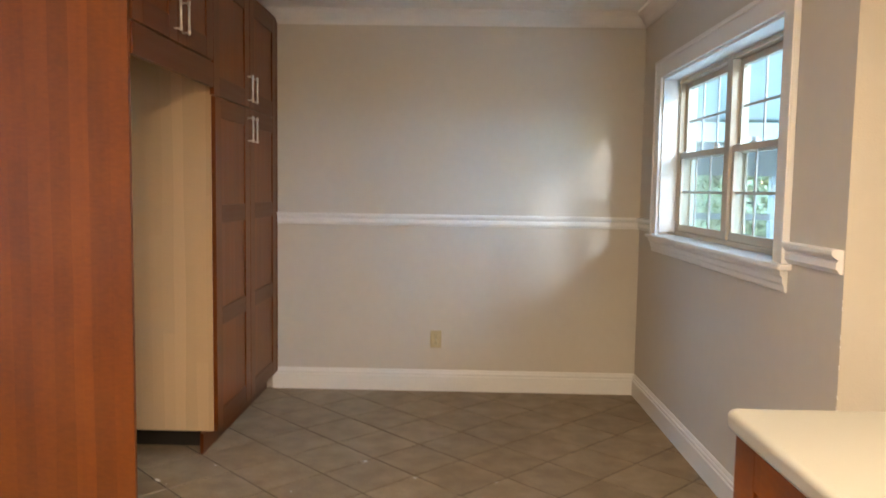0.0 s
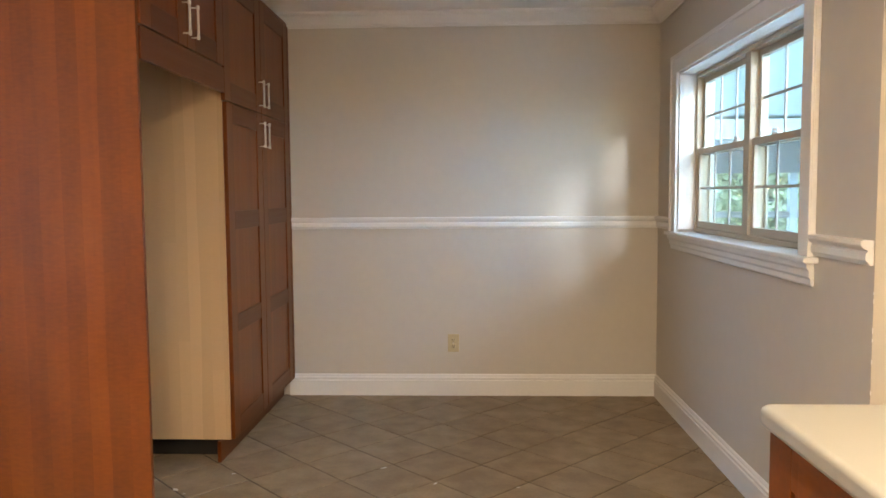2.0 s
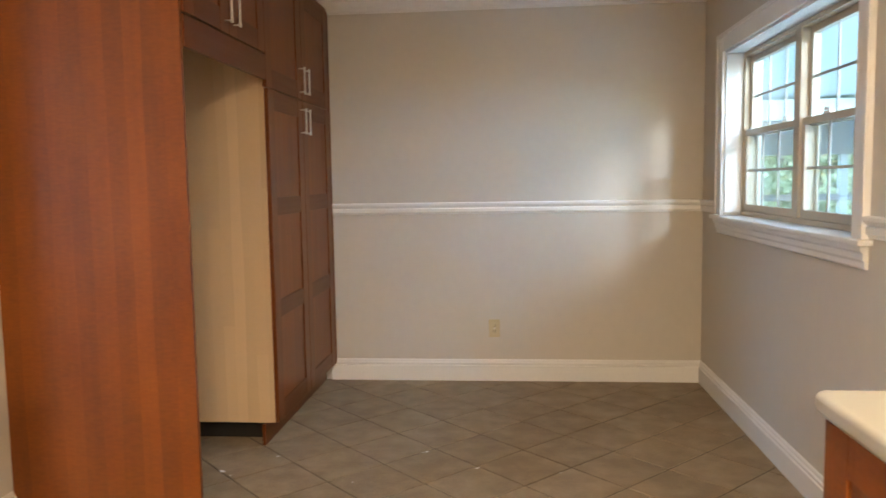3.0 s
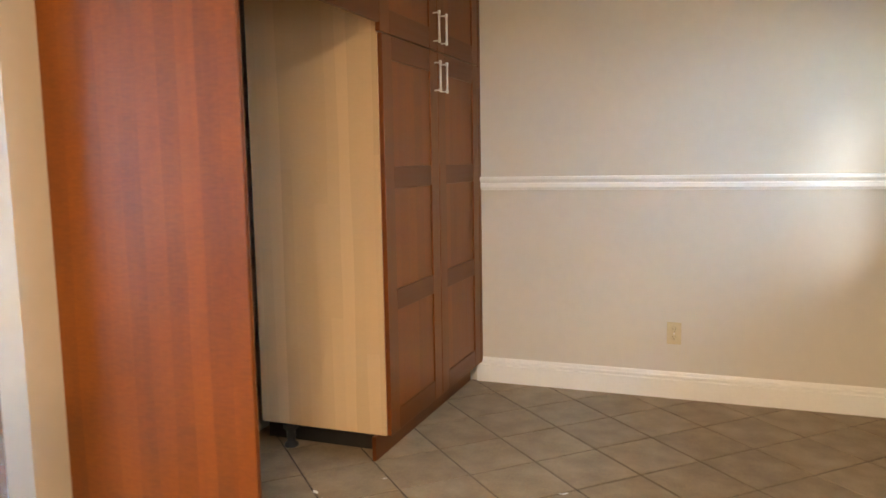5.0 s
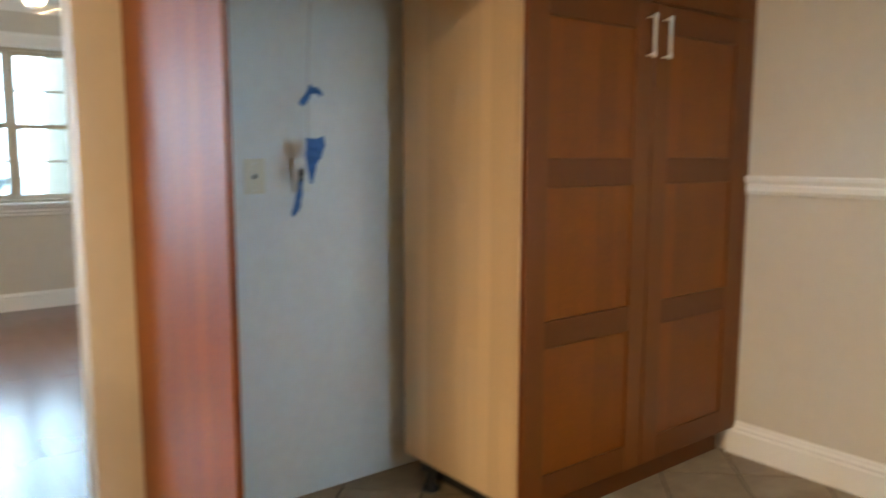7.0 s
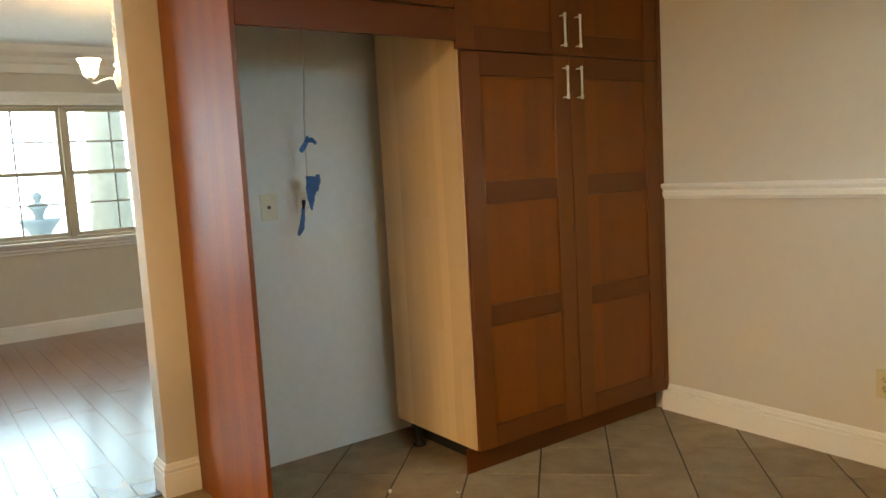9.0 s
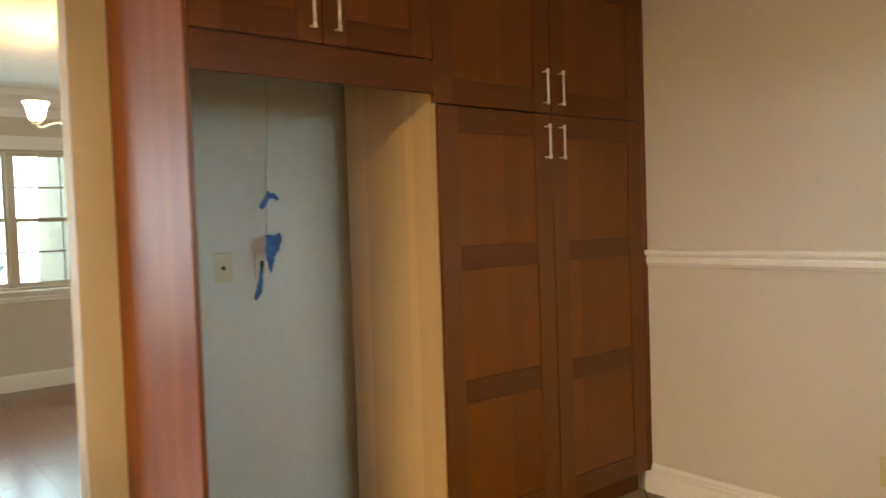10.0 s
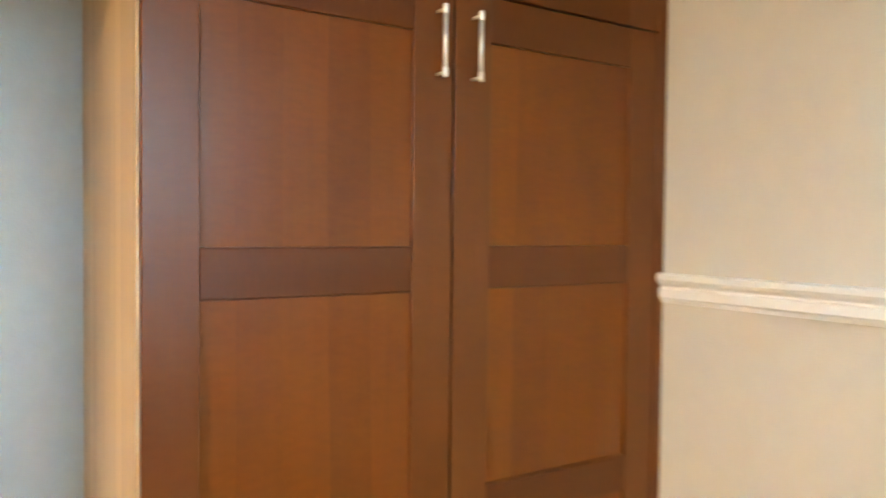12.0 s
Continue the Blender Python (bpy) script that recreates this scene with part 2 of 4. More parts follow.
FROST.node_tree.nodes["Principled BSDF"].inputs["Coat Weight"].default_value = 1.0
FROST.node_tree.nodes["Principled BSDF"].inputs["Coat Roughness"].default_value = 0.12
GRASS = mat("lawn", (0.10, 0.15, 0.05), 0.9, var=0.4, scale=2, bump=0.6, bump_scale=30)
PORCH_WHITE = mat("porch_pale_paint", (0.60, 0.66, 0.68), 0.5, var=0.05, scale=3)
POST = mat("porch_grey_post", (0.36, 0.40, 0.42), 0.5, var=0.05, scale=3)
PORCH_DARK = mat("porch_grey_beam", (0.16, 0.17, 0.17), 0.6, var=0.1, scale=3)
PAVING = mat("pale_paving", (0.66, 0.65, 0.62), 0.8, var=0.08, scale=2, bump=0.3, bump_scale=40)
STONE = mat("pale_fountain_stone", (0.15, 0.17, 0.19), 0.8, var=0.15, scale=5, bump=0.5, bump_scale=40)
BARK = mat("bark", (0.22, 0.19, 0.16), 0.9, var=0.4, scale=8, bump=1.0, bump_scale=30)
LEAF = mat("leaves", (0.48, 0.53, 0.30), 0.6, var=0.4, scale=2)
SCREEN = screen_mat("insect_screen", (0.13, 0.14, 0.14), 0.8)
SHADE = glow_mat("lit_shade_glass", (1.0, 0.82, 0.58), 3.5)
# emissive panel colour, stands in for bright sky and lights the rooms
SKY_GLOW = glow_mat("glowing_sky_panel", (0.45, 0.70, 1.0), 1.2)
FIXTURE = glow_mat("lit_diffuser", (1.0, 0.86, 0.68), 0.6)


# ---- mesh helpers ----
def box(bm, x0, x1, y0, y1, z0, z1):
    v = [bm.verts.new(p) for p in ((x0, y0, z0), (x1, y0, z0), (x1, y1, z0), (x0, y1, z0), (x0, y0, z1), (x1, y0, z1), (x1, y1, z1), (x0, y1, z1))]
    for f in ((3, 2, 1, 0), (4, 5, 6, 7), (0, 1, 5, 4), (1, 2, 6, 5), (2, 3, 7, 6), (3, 0, 4, 7)):
        bm.faces.new([v[i] for i in f])


def one_box(*a):
    bm = bmesh.new()
    box(bm, *a)
    return bm


def rounded(*a, r=0.003, seg=2):
    bm = one_box(*a)
    bmesh.ops.bevel(bm, geom=bm.edges[:], offset=r, segments=seg, affect='EDGES', profile=0.5)
    return bm


def tube(bm, pts, r, seg=10, cap=True):
    """A tube through points; r is one radius or one a point."""
    pts = [Vector(p) for p in pts]
    rs = r if isinstance(r, (list, tuple)) else [r] * len(pts)
    rings = []
    side = None
    for i, p in enumerate(pts):
        d = (pts[min(i + 1, len(pts) - 1)] - pts[max(i - 1, 0)]).normalized()
        if side is None:
            side = d.orthogonal().normalized()
        side = (side - d * side.dot(d)).normalized()
        up = d.cross(side)
        rings.append([bm.verts.new(p + (side * math.cos(2 * math.pi * k / seg) + up * math.sin(2 * math.pi * k / seg)) * rs[i]) for k in range(seg)])
    for a, b in zip(rings, rings[1:]):
        for k in range(seg):
            bm.faces.new((a[k], a[(k + 1) % seg], b[(k + 1) % seg], b[k]))
    if cap:
        bm.faces.new(rings[0][::-1])
        bm.faces.new(rings[-1])


def lathe(bm, cx, cy, prof, seg=40):
    """A turned shape about the vertical through cx, cy; prof: radius, height."""
    rings = [[bm.verts.new((cx + max(r, 0.0005) * math.cos(2 * math.pi * k / seg), cy + max(r, 0.0005) * math.sin(2 * math.pi * k / seg), z)) for k in range(seg)] for r, z in prof]
    for a, b in zip(rings, rings[1:]):
        for k in range(seg):
            bm.faces.new((a[k], a[(k + 1) % seg], b[(k + 1) % seg], b[k]))


def mesh_of(name, bm, material, smooth=False):
    bmesh.ops.recalc_face_normals(bm, faces=bm.faces[:])
    me = bpy.data.meshes.new(name)
    bm.to_mesh(me)
    bm.free()
    me.materials.append(material)
    if smooth:
        for p in me.polygons:
            p.use_smooth = True
    return me


def part(name, bm, material, parent=None, label="", smooth=False):
    ob = new(name, mesh_of(name, bm, material, smooth))
    if parent is not None:
        ob.parent = parent
        ob.matrix_parent_inverse = parent.matrix_world.inverted()
    if label:
        ob["label"] = label
    return ob


def thing(name, at, label, category, group="", kind=""):
    e = new(name)
    e.empty_display_size = 0.1
    e.location = at
    bpy.context.view_layer.update()
    return tagged(e, label, category, group, kind)


def structure(name, bm, material, label, category="", smooth=False):
    ob = part(name, bm, material, None, "", smooth)
    return tagged(ob, label, category or name.split("_")[0], "", "structure")


def wall_mesh(axis, c0, c1, a0, a1, z0, z1, holes=()):
    """One closed wall between c0 and c1 across the axis, a0 to a1 along it, with rectangular holes through it."""
    al = sorted({a0, a1, *[h[0] for h in holes], *[h[1] for h in holes]})
    zl = sorted({z0, z1, *[h[2] for h in holes], *[h[3] for h in holes]})
    na, nz = len(al) - 1, len(zl) - 1

    def solid(i, k):
        if not (0 <= i < na and 0 <= k < nz):
            return False
        return not any(h[0] <= al[i] and h[1] >= al[i + 1] and h[2] <= zl[k] and h[3] >= zl[k + 1] for h in holes)
    bm = bmesh.new()
    made = {}

    def v(side, i, k):
        if (side, i, k) not in made:
            c = (c0, c1)[side]
            made[side, i, k] = bm.verts.new((c, al[i], zl[k]) if axis == 'x' else (al[i], c, zl[k]))
        return made[side, i, k]
    for i in range(na):
        for k in range(nz):
            if not solid(i, k):
                continue
            for side in (0, 1):
                bm.faces.new([v(side, i, k), v(side, i + 1, k), v(side, i + 1, k + 1), v(side, i, k + 1)])
            for di, dk, p, q in ((-1, 0, (i, k), (i, k + 1)), (1, 0, (i + 1, k), (i + 1, k + 1)), (0, -1, (i, k), (i + 1, k)), (0, 1, (i, k + 1), (i + 1, k + 1))):
                if not solid(i + di, k + dk):
                    bm.faces.new([v(0, *p), v(0, *q), v(1, *q), v(1, *p)])
    return bm


def moulding(bm, prof, a, b, out, cut0=0, cut1=0):
    """A moulding with profile (out of the wall, height) from a to b (x, y); out: the way it stands off; cut: mitre at each end."""
    a, b, out = Vector((*a, 0)), Vector((*b, 0)), Vector((*out, 0))
    way = (b - a).normalized()
    rings = []
    for p, cut in ((a, cut0), (b, cut1)):
        rings.append([bm.verts.new(p + out * o + way * (cut * o) + Vector((0, 0, z))) for o, z in prof])
    n = len(prof)
    for k in range(n):
        bm.faces.new((rings[0][k], rings[0][(k + 1) % n], rings[1][(k + 1) % n], rings[1][k]))
    bm.faces.new(rings[0][::-1])
    bm.faces.new(rings[1])


# ---- plan ----
YN, XE, XW, XK = 5.0, 1.145, -1.95, 1.38
YR = 2.44          # corner where the nook's window wall turns back
ZC = 2.44
FX = -1.195        # fronts of the tall cabinets
Y0, YM, Y1 = 3.757, 4.361, 4.965
PY = 2.832         # panel beside the fridge space
WY0, WY1, WZ0, WZ1 = 2.912, 4.556, 1.075, 1.985
DX = -6.28         # window wall of the dining room
DZ = 2.56

structure("wall_north", wall_mesh('y', YN, YN + 0.12, XW - 0.12, XE + 0.2, 0, ZC), WALL, "greige painted end wall of the breakfast nook")
structure("wall_east", wall_mesh('x', XE, XE + 0.2, YR, YN, 0, ZC, [(WY0, WY1, WZ0, WZ1)]), WALL, "greige painted wall with the nook window")
structure("wall_return", wall_mesh('y', YR, YR + 0.12, XE + 0.2, XK, 0, ZC), WALL, "greige painted wall beside the nook")
structure("wall_kitchen_east", wall_mesh('x', XK, XK + 0.08, -2.2, YR + 0.12, 0, ZC), WALL, "greige painted kitchen wall")
structure("wall_south", wall_mesh('y', -2.32, -2.2, XW - 0.12, XK + 0.08, 0, ZC), WALL, "greige painted kitchen end wall")
structure("wall_west", wall_mesh('x', XW - 0.12, XW, -2.2, YN, 0, DZ, [(1.74, 2.697, 0, 2.3)]), WALL, "greige painted wall with an open doorway")
structure("wall_niche", one_box(XW, XW + 0.004, PY + 0.02, YN - 0.002, 0.0, 2.3), NICHE, "pale blue-grey unpainted wall behind the empty fridge space")
structure("ceiling", one_box(XW, XK + 0.08, -2.32, YN + 0.12, ZC, ZC + 0.12), CEIL, "white textured kitchen ceiling")
structure("wall_dining_west", wall_mesh('x', DX - 0.14, DX, -1.6, YN + 0.12, 0, DZ, [(2.02, 4.38, 0.85, 2.075), (-1.25, 1.11, 0.85, 2.075)]), WALL, "greige painted dining room wall with a wide window")
structure("wall_dining_north", wall_mesh('y', YN, YN + 0.12, DX, XW - 0.12, 0, DZ), WALL, "greige painted dining room wall")
structure("wall_dining_south", wall_mesh('y', -1.6, -1.48, DX, XW - 0.12, 0, DZ), WALL, "greige painted dining room wall")
structure("ceiling_dining", one_box(DX - 0.14, XW, -1.6, YN + 0.12, DZ, DZ + 0.12), CEIL, "white textured dining room ceiling")
floor = structure("floor", one_box(XW - 0.06, XK + 0.08, -2.32, YN + 0.12, -0.15, -0.004), GROUT, "kitchen floor of brown slate-look tiles laid diagonally", "floor")
floor_dining = structure("floor_dining", one_box(DX - 0.14, XW - 0.06, -1.6, YN + 0.12, -0.15, -0.006), DARK, "glossy reddish wood plank floor of the dining room", "floor")
structure("threshold", rounded(XW - 0.085, XW - 0.035, 1.745, 2.694, -0.006, 0.006, r=0.004), BRONZE, "dark metal strip between tiles and planks", "threshold")

BASE = [(0, 0), (0.017, 0), (0.017, 0.098), (0.011, 0.102), (0.011, 0.106), (0.015, 0.110), (0.015, 0.118), (0.008, 0.123), (0.008, 0.128), (0.004, 0.138), (0, 0.140)]
RAIL = [(0, 1.083), (0.008, 1.083), (0.012, 1.092), (0.018, 1.098), (0.018, 1.118), (0.013, 1.122), (0.013, 1.126), (0.024, 1.134), (0.029, 1.142), (0.029, 1.154), (0.022, 1.158), (0, 1.158)]
CROWN = [(0, 2.352), (0.010, 2.352), (0.010, 2.362), (0.016, 2.366), (0.016, 2.370), (0.026, 2.376), (0.038, 2.390), (0.058, 2.404), (0.068, 2.412), (0.068, 2.418), (0.078, 2.424), (0.078, 2.44), (0, 2.44)]
DCROWN = [(0, 2.325), (0.012, 2.325), (0.012, 2.40), (0.03, 2.42), (0.05, 2.46), (0.09, 2.50), (0.10, 2.53), (0.11, 2.56), (0, 2.56)]


def trim(name, prof, runs, label):
    bm = bmesh.new()
    for a, b, out, c0, c1 in runs:
        moulding(bm, prof, a, b, out, c0, c1)
    return structure(name, bm, TRIM, label, "trim")


trim("baseboard", BASE, [((FX - 0.03, YN), (XE, YN), (0, -1), 0, -1), ((XE, YN), (XE, YR), (-1, 0), 1, 1), ((XE, YR), (XK, YR), (0, -1), -1, 0)], "white moulded baseboard of the kitchen")
trim("baseboard_wall_end", BASE, [((XW, PY - 0.002), (XW, 2.697), (1, 0), 0, 1), ((XW, 2.697), (XW - 0.12, 2.697), (0, -1), -1, 1), ((XW - 0.12, 2.697), (XW - 0.12, YN), (-1, 0), -1, 0)], "white moulded baseboard round the end of the wall")
trim("baseboard_dining", BASE, [((DX, -1.48), (DX, YN), (1, 0), 0, 0), ((DX + 0.017, YN), (XW - 0.137, YN), (0, -1), 0, 0)], "white moulded baseboard of the dining room")
trim("chair_rail", RAIL, [((FX + 0.003, YN), (XE, YN), (0, -1), 0, -1), ((XE, YN), (XE, WY1 + 0.09), (-1, 0), 1, 0)], "white moulded chair rail")
trim("chair_rail_short", RAIL, [((XE, WY0 - 0.09), (XE, YR + 0.008), (-1, 0), 0, -0.6)], "white moulded chair rail with a cut return")
trim("crown_moulding", CROWN, [((FX - 0.1, YN), (XE, YN), (0, -1), 0, -1), ((XE, YN), (XE, YR), (-1, 0), 1, 1), ((XE, YR), (XK, YR), (0, -1), -1, 0)], "white crown moulding under the kitchen ceiling")
trim("crown_moulding_dining", DCROWN, [((DX, -1.48), (DX, YN), (1, 0), 0, -1), ((DX, YN), (XW - 0.12, YN), (0, -1), 1, 0)], "white crown moulding of the dining room")


# ---- windows ----
def double_hung(win, px, y0, y1, z0, z1, zm, inner, cols, bar, screen=False, lock_y=None):
    """One double-hung unit in the plane x = px; inner: +1 or -1, the way to the room; parts under win."""
    def b(name, m, x0, x1, *r, label=""):
        xa, xb = sorted((px + inner * x0, px + inner * x1))
        return part(name, rounded(xa, xb, *r, r=0.003, seg=1), m, win, label)
    w = 0.027
    for name, xo, za, zb in (("upper_sash", -0.030, zm - 0.018, z1), ("lower_sash", -0.004, z0, zm + 0.018)):
        bm = bmesh.new()
        xa, xb = sorted((px + inner * xo, px + inner * (xo + 0.03)))
        box(bm, xa, xb, y0, y0 + w, za, zb)
        box(bm, xa, xb, y1 - w, y1, za, zb)
        box(bm, xa, xb, y0 + w, y1 - w, za, za + 0.036)
        box(bm, xa, xb, y0 + w, y1 - w, zb - 0.03, zb)
        sash = part(name, bm, ALMOND, win)
        gx = px + inner * (xo + 0.015)
        pane = part("pane", one_box(gx - 0.003, gx + 0.003, y0 + w - 0.002, y1 - w + 0.002, za + 0.034, zb - 0.028), GLASS, sash, "clear window pane")
        pane.visible_shadow = False
        for k in range(1, cols):
            ym = y0 + w + (y1 - y0 - 2 * w) * k / cols
            part("muntin", one_box(gx - 0.0035, gx + 0.0035, ym - bar / 2, ym + bar / 2, za + 0.036, zb - 0.03), MUNTIN, sash)
        zc = (za + zb) / 2
        part("muntin", one_box(gx - 0.004, gx + 0.004, y0 + w, y1 - w, zc - bar / 2, zc + bar / 2), MUNTIN, sash)
    if screen:
        sx = px - inner * 0.040
        bm = bmesh.new()
        for ya, yb, za, zb in ((y0, y0 + 0.016, z0, zm), (y1 - 0.016, y1, z0, zm), (y0 + 0.016, y1 - 0.016, z0, z0 + 0.016), (y0 + 0.016, y1 - 0.016, zm - 0.016, zm)):
            box(bm, sx - 0.005, sx + 0.005, ya, yb, za, zb)
        fr = part("screen_frame", bm, ALMOND, win)
        part("insect_screen", one_box(sx - 0.0005, sx + 0.0005, y0 + 0.012, y1 - 0.012, z0 + 0.012, zm - 0.012), SCREEN, fr, "grey insect screen mesh")
    ly = (y0 + y1) / 2 if lock_y is None else lock_y
    bm = rounded(*sorted((px + inner * 0.002, px + inner * 0.028)), ly - 0.03, ly + 0.03, zm + 0.018, zm + 0.028, r=0.002, seg=1)
    tube(bm, [(px + inner * 0.014, ly, zm + 0.02), (px + inner * 0.014, ly, zm + 0.036), (px + inner * 0.02, ly + 0.03, zm + 0.04)], 0.006, 8)
    part("sash_lock", bm, WHITE_PLASTIC, win, "white sash lock")
    part("tilt_latch", rounded(*sorted((px + inner * 0.004, px + inner * 0.022)), y1 - w - 0.05, y1 - w + 0.005, zm + 0.018, zm + 0.024, r=0.002, seg=1), WHITE_PLASTIC, win, "white tilt latch")


def window(name, label, xin, inner, depth, y0, y1, z0, z1, zm, mull, cols, casing, bar, stool=0.05, screen=False, lock_side=0):
    """A pair of double-hung units in a lined opening of a wall whose room face is x = xin; inner: the way to the room."""
    win = thing(name, (xin, (y0 + y1) / 2, z0), label, "window", "", "structure")

    def b(pname, m, o0, o1, *r, rr=0.003, label=""):
        xa, xb = sorted((xin + inner * o0, xin + inner * o1))
        return part(pname, rounded(xa, xb, *r, r=rr, seg=2), m, win, label)
    t = 0.018
    b("jamb", TRIM, -depth, 0.002, y0, y0 + t, z0 + t, z1 - t)
    b("jamb", TRIM, -depth, 0.002, y1 - t, y1, z0 + t, z1 - t)
    b("head_jamb", TRIM, -depth, 0.002, y0, y1, z1 - t, z1)
    c = casing
    for ya, yb in ((y0 - c, y0 + 0.006), (y1 - 0.006, y1 + c)):
        b("casing", TRIM, 0.002, 0.020, ya, yb, z0 + 0.004, z1 + c)
        edge = (ya, ya + 0.022) if ya < y0 else (yb - 0.022, yb)
        b("casing_bead", TRIM, 0.018, 0.029, *edge, z0 + 0.004, z1 + c)
    b("head_casing", TRIM, 0.002, 0.0195, y0 + 0.006, y1 - 0.006, z1 - 0.006, z1 + c)
    b("head_bead", TRIM, 0.018, 0.0285, y0 - c + 0.022, y1 + c - 0.022, z1 + c - 0.022, z1 + c)
    b("window_sill", TRIM, -depth, stool, y0 - c - 0.02, y1 + c + 0.02, z0 - 0.018, z0 + 0.004, rr=0.006, label="white window stool")
    bm = bmesh.new()
    zb = z0 - 0.10
    moulding(bm, [(0, z0 - 0.018), (0.034, z0 - 0.018), (0.032, z0 - 0.036), (0.022, z0 - 0.046), (0.022, z0 - 0.066), (0.014, z0 - 0.076), (0.014, zb + 0.006), (0.008, zb), (0, zb)],
             (xin, y0 - c + 0.01), (xin, y1 + c - 0.01), (inner, 0), -0.4, 0.4)
    part("apron", bm, TRIM, win)
    px = xin - inner * (depth - 0.01)
    # outer frame and mullion
    fw = 0.024

    def f(o0, o1, *r):
        xa, xb = sorted((px + inner * o0, px + inner * o1))
        return part("window_frame", rounded(xa, xb, *r, r=0.003, seg=1), ALMOND, win, "almond window frame")
    f(-0.045, 0.035, y0 + t, y0 + t + fw, z0 + 0.004, z1 - t)
    f(-0.045, 0.035, y1 - t - fw, y1 - t, z0 + 0.004, z1 - t)
    f(-0.045, 0.034, y0 + t + fw, y1 - t - fw, z1 - t - fw, z1 - t)
    f(-0.045, 0.034, y0 + t + fw, y1 - t - fw, z0 + 0.004, z0 + 0.004 + fw)
    ym = (y0 + y1) / 2
    part("mullion", rounded(*sorted((px - inner * 0.045, px + inner * 0.040)), ym - mull / 2, ym + mull / 2, z0 + 0.004 + fw, z1 - t - fw, r=0.004), ALMOND, win, "almond mullion")
    za, zb = z0 + 0.006 + fw, z1 - t - fw - 0.002
    for a, b, far in ((y0 + t + fw + 0.002, ym - mull / 2 - 0.002, 0), (ym + mull / 2 + 0.002, y1 - t - fw - 0.002, 1)):
        ly = (a + b) / 2 + lock_side * (b - a) * (0.3 if far else -0.16)
        double_hung(win, px, a, b, za, zb, zm, inner, cols, bar, screen, ly)
    return win


window("window_1", "almond double-hung window pair with white casing and grilles", XE, -1, 0.135, WY0, WY1, WZ0, WZ1, 1.528, 0.07, 3, 0.095, 0.012, screen=True, lock_side=-1)
window("window_2", "wide almond double-hung window pair in the dining room", DX, 1, 0.08, 2.02, 4.38, 0.85, 2.075, 1.452, 0.045, 3, 0.09, 0.016, 0.06)
window("window_3", "second almond double-hung window pair in the dining room", DX, 1, 0.08, -1.25, 1.11, 0.85, 2.075, 1.452, 0.045, 3, 0.09, 0.016, 0.06)


# ---- cabinets ----
def bar_handle(parent, x, y, z0, z1, way=(1, 0, 0), door_x=None, horizontal=False):
    """Slim bar on two thin posts."""
    w = Vector(way)
    if horizontal:
        a, b = Vector((x, y + z0, z1)), Vector((x, y - z0, z1))
    else:
        a, b = Vector((x, y, z0)), Vector((x, y, z1))
    d = (b - a).normalized()
    bm = bmesh.new()
    tube(bm, [a + d * 0.014, b - d * 0.014], 0.0052, 12)
    for p, s in ((a, 1), (b, -1)):
        tube(bm, [p + d * (s * 0.0), p + d * (s * 0.003), p + d * (s * 0.017), p + d * (s * 0.019)], [0.0058, 0.0068, 0.0068, 0.0055], 12)
        q = p + d * (s * 0.009)
        tube(bm, [q - w * 0.005, q - w * 0.031], 0.0032, 8)
    return part("handle", bm, STEEL, parent, "brushed nickel bar handle", True)


def shaker_door(parent, x, y0, y1, z0, z1, rails, label="", stile=0.092):
    """A framed door in the plane x with flat panels between its rails, facing +x; rails: (bottom, top) of each."""
    th, rec = 0.019, 0.008
    door = part("door", rounded(x - th, x - rec, y0 + 0.02, y1 - 0.02, z0 + 0.02, z1 - 0.02, r=0.001, seg=1), CHERRY, parent, label)
    for ya, yb in ((y0, y0 + stile), (y1 - stile, y1)):
        part("stile", rounded(x - th - 0.001, x, ya, yb, z0, z1, r=0.0016), CHERRY_STILE, door)
    for za, zb in rails:
        part("rail", rounded(x - th - 0.0005, x - 0.0006, y0 + stile - 0.0005, y1 - stile + 0.0005, za, zb, r=0.0028), CHERRY_RAIL, door)
    return door


tall = thing("tall_cabinet", (-1.55, 4.37, 0), "tall two-door cherry pantry cabinet with a bare birch side", "cabinet")
part("body", one_box(-1.821, FX - 0.035, Y0 + 0.0145, YN - 0.002, 0.116, 1.748), CHERRY_RAIL, tall)
part("side_panel", rounded(-1.823, FX - 0.0205, Y0 - 0.003, Y0 + 0.0135, 0.112, 1.963, r=0.0015), BIRCH, tall, "bare birch laminate side panel")
part("filler_strip", rounded(FX - 0.02, FX + 0.002, Y1 + 0.002, YN - 0.002, 0.112, 2.362, r=0.001, seg=1), CHERRY_STILE, tall)
part("toe_kick", rounded(FX - 0.085, FX - 0.068, Y0 - 0.012, YN - 0.02, 0.0, 0.104, r=0.001, seg=1), CHERRY_RAIL, tall, "cherry toe kick board")
# added black block: the shade under the cabinet put in as colour
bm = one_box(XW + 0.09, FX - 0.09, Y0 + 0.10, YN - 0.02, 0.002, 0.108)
part("painted_shade_block", bm, DARK, tall)
for lx, ly in ((XW + 0.25, Y0 + 0.03), (FX - 0.14, YN - 0.1)):
    bm = bmesh.new()
    lathe(bm, lx, ly, [(0.0, 0.0), (0.031, 0.0), (0.031, 0.012), (0.02, 0.02), (0.02, 0.07), (0.033, 0.085), (0.033, 0.106), (0, 0.106)], 20)
    part("leg", bm, BLACK, tall, "black plastic levelling leg", True)
RAILS = [(0.112, 0.206), (0.627, 0.716), (1.136, 1.227), (1.654, 1.7495)]
URAILS = [(1.7535, 1.85), (2.272, 2.362)]
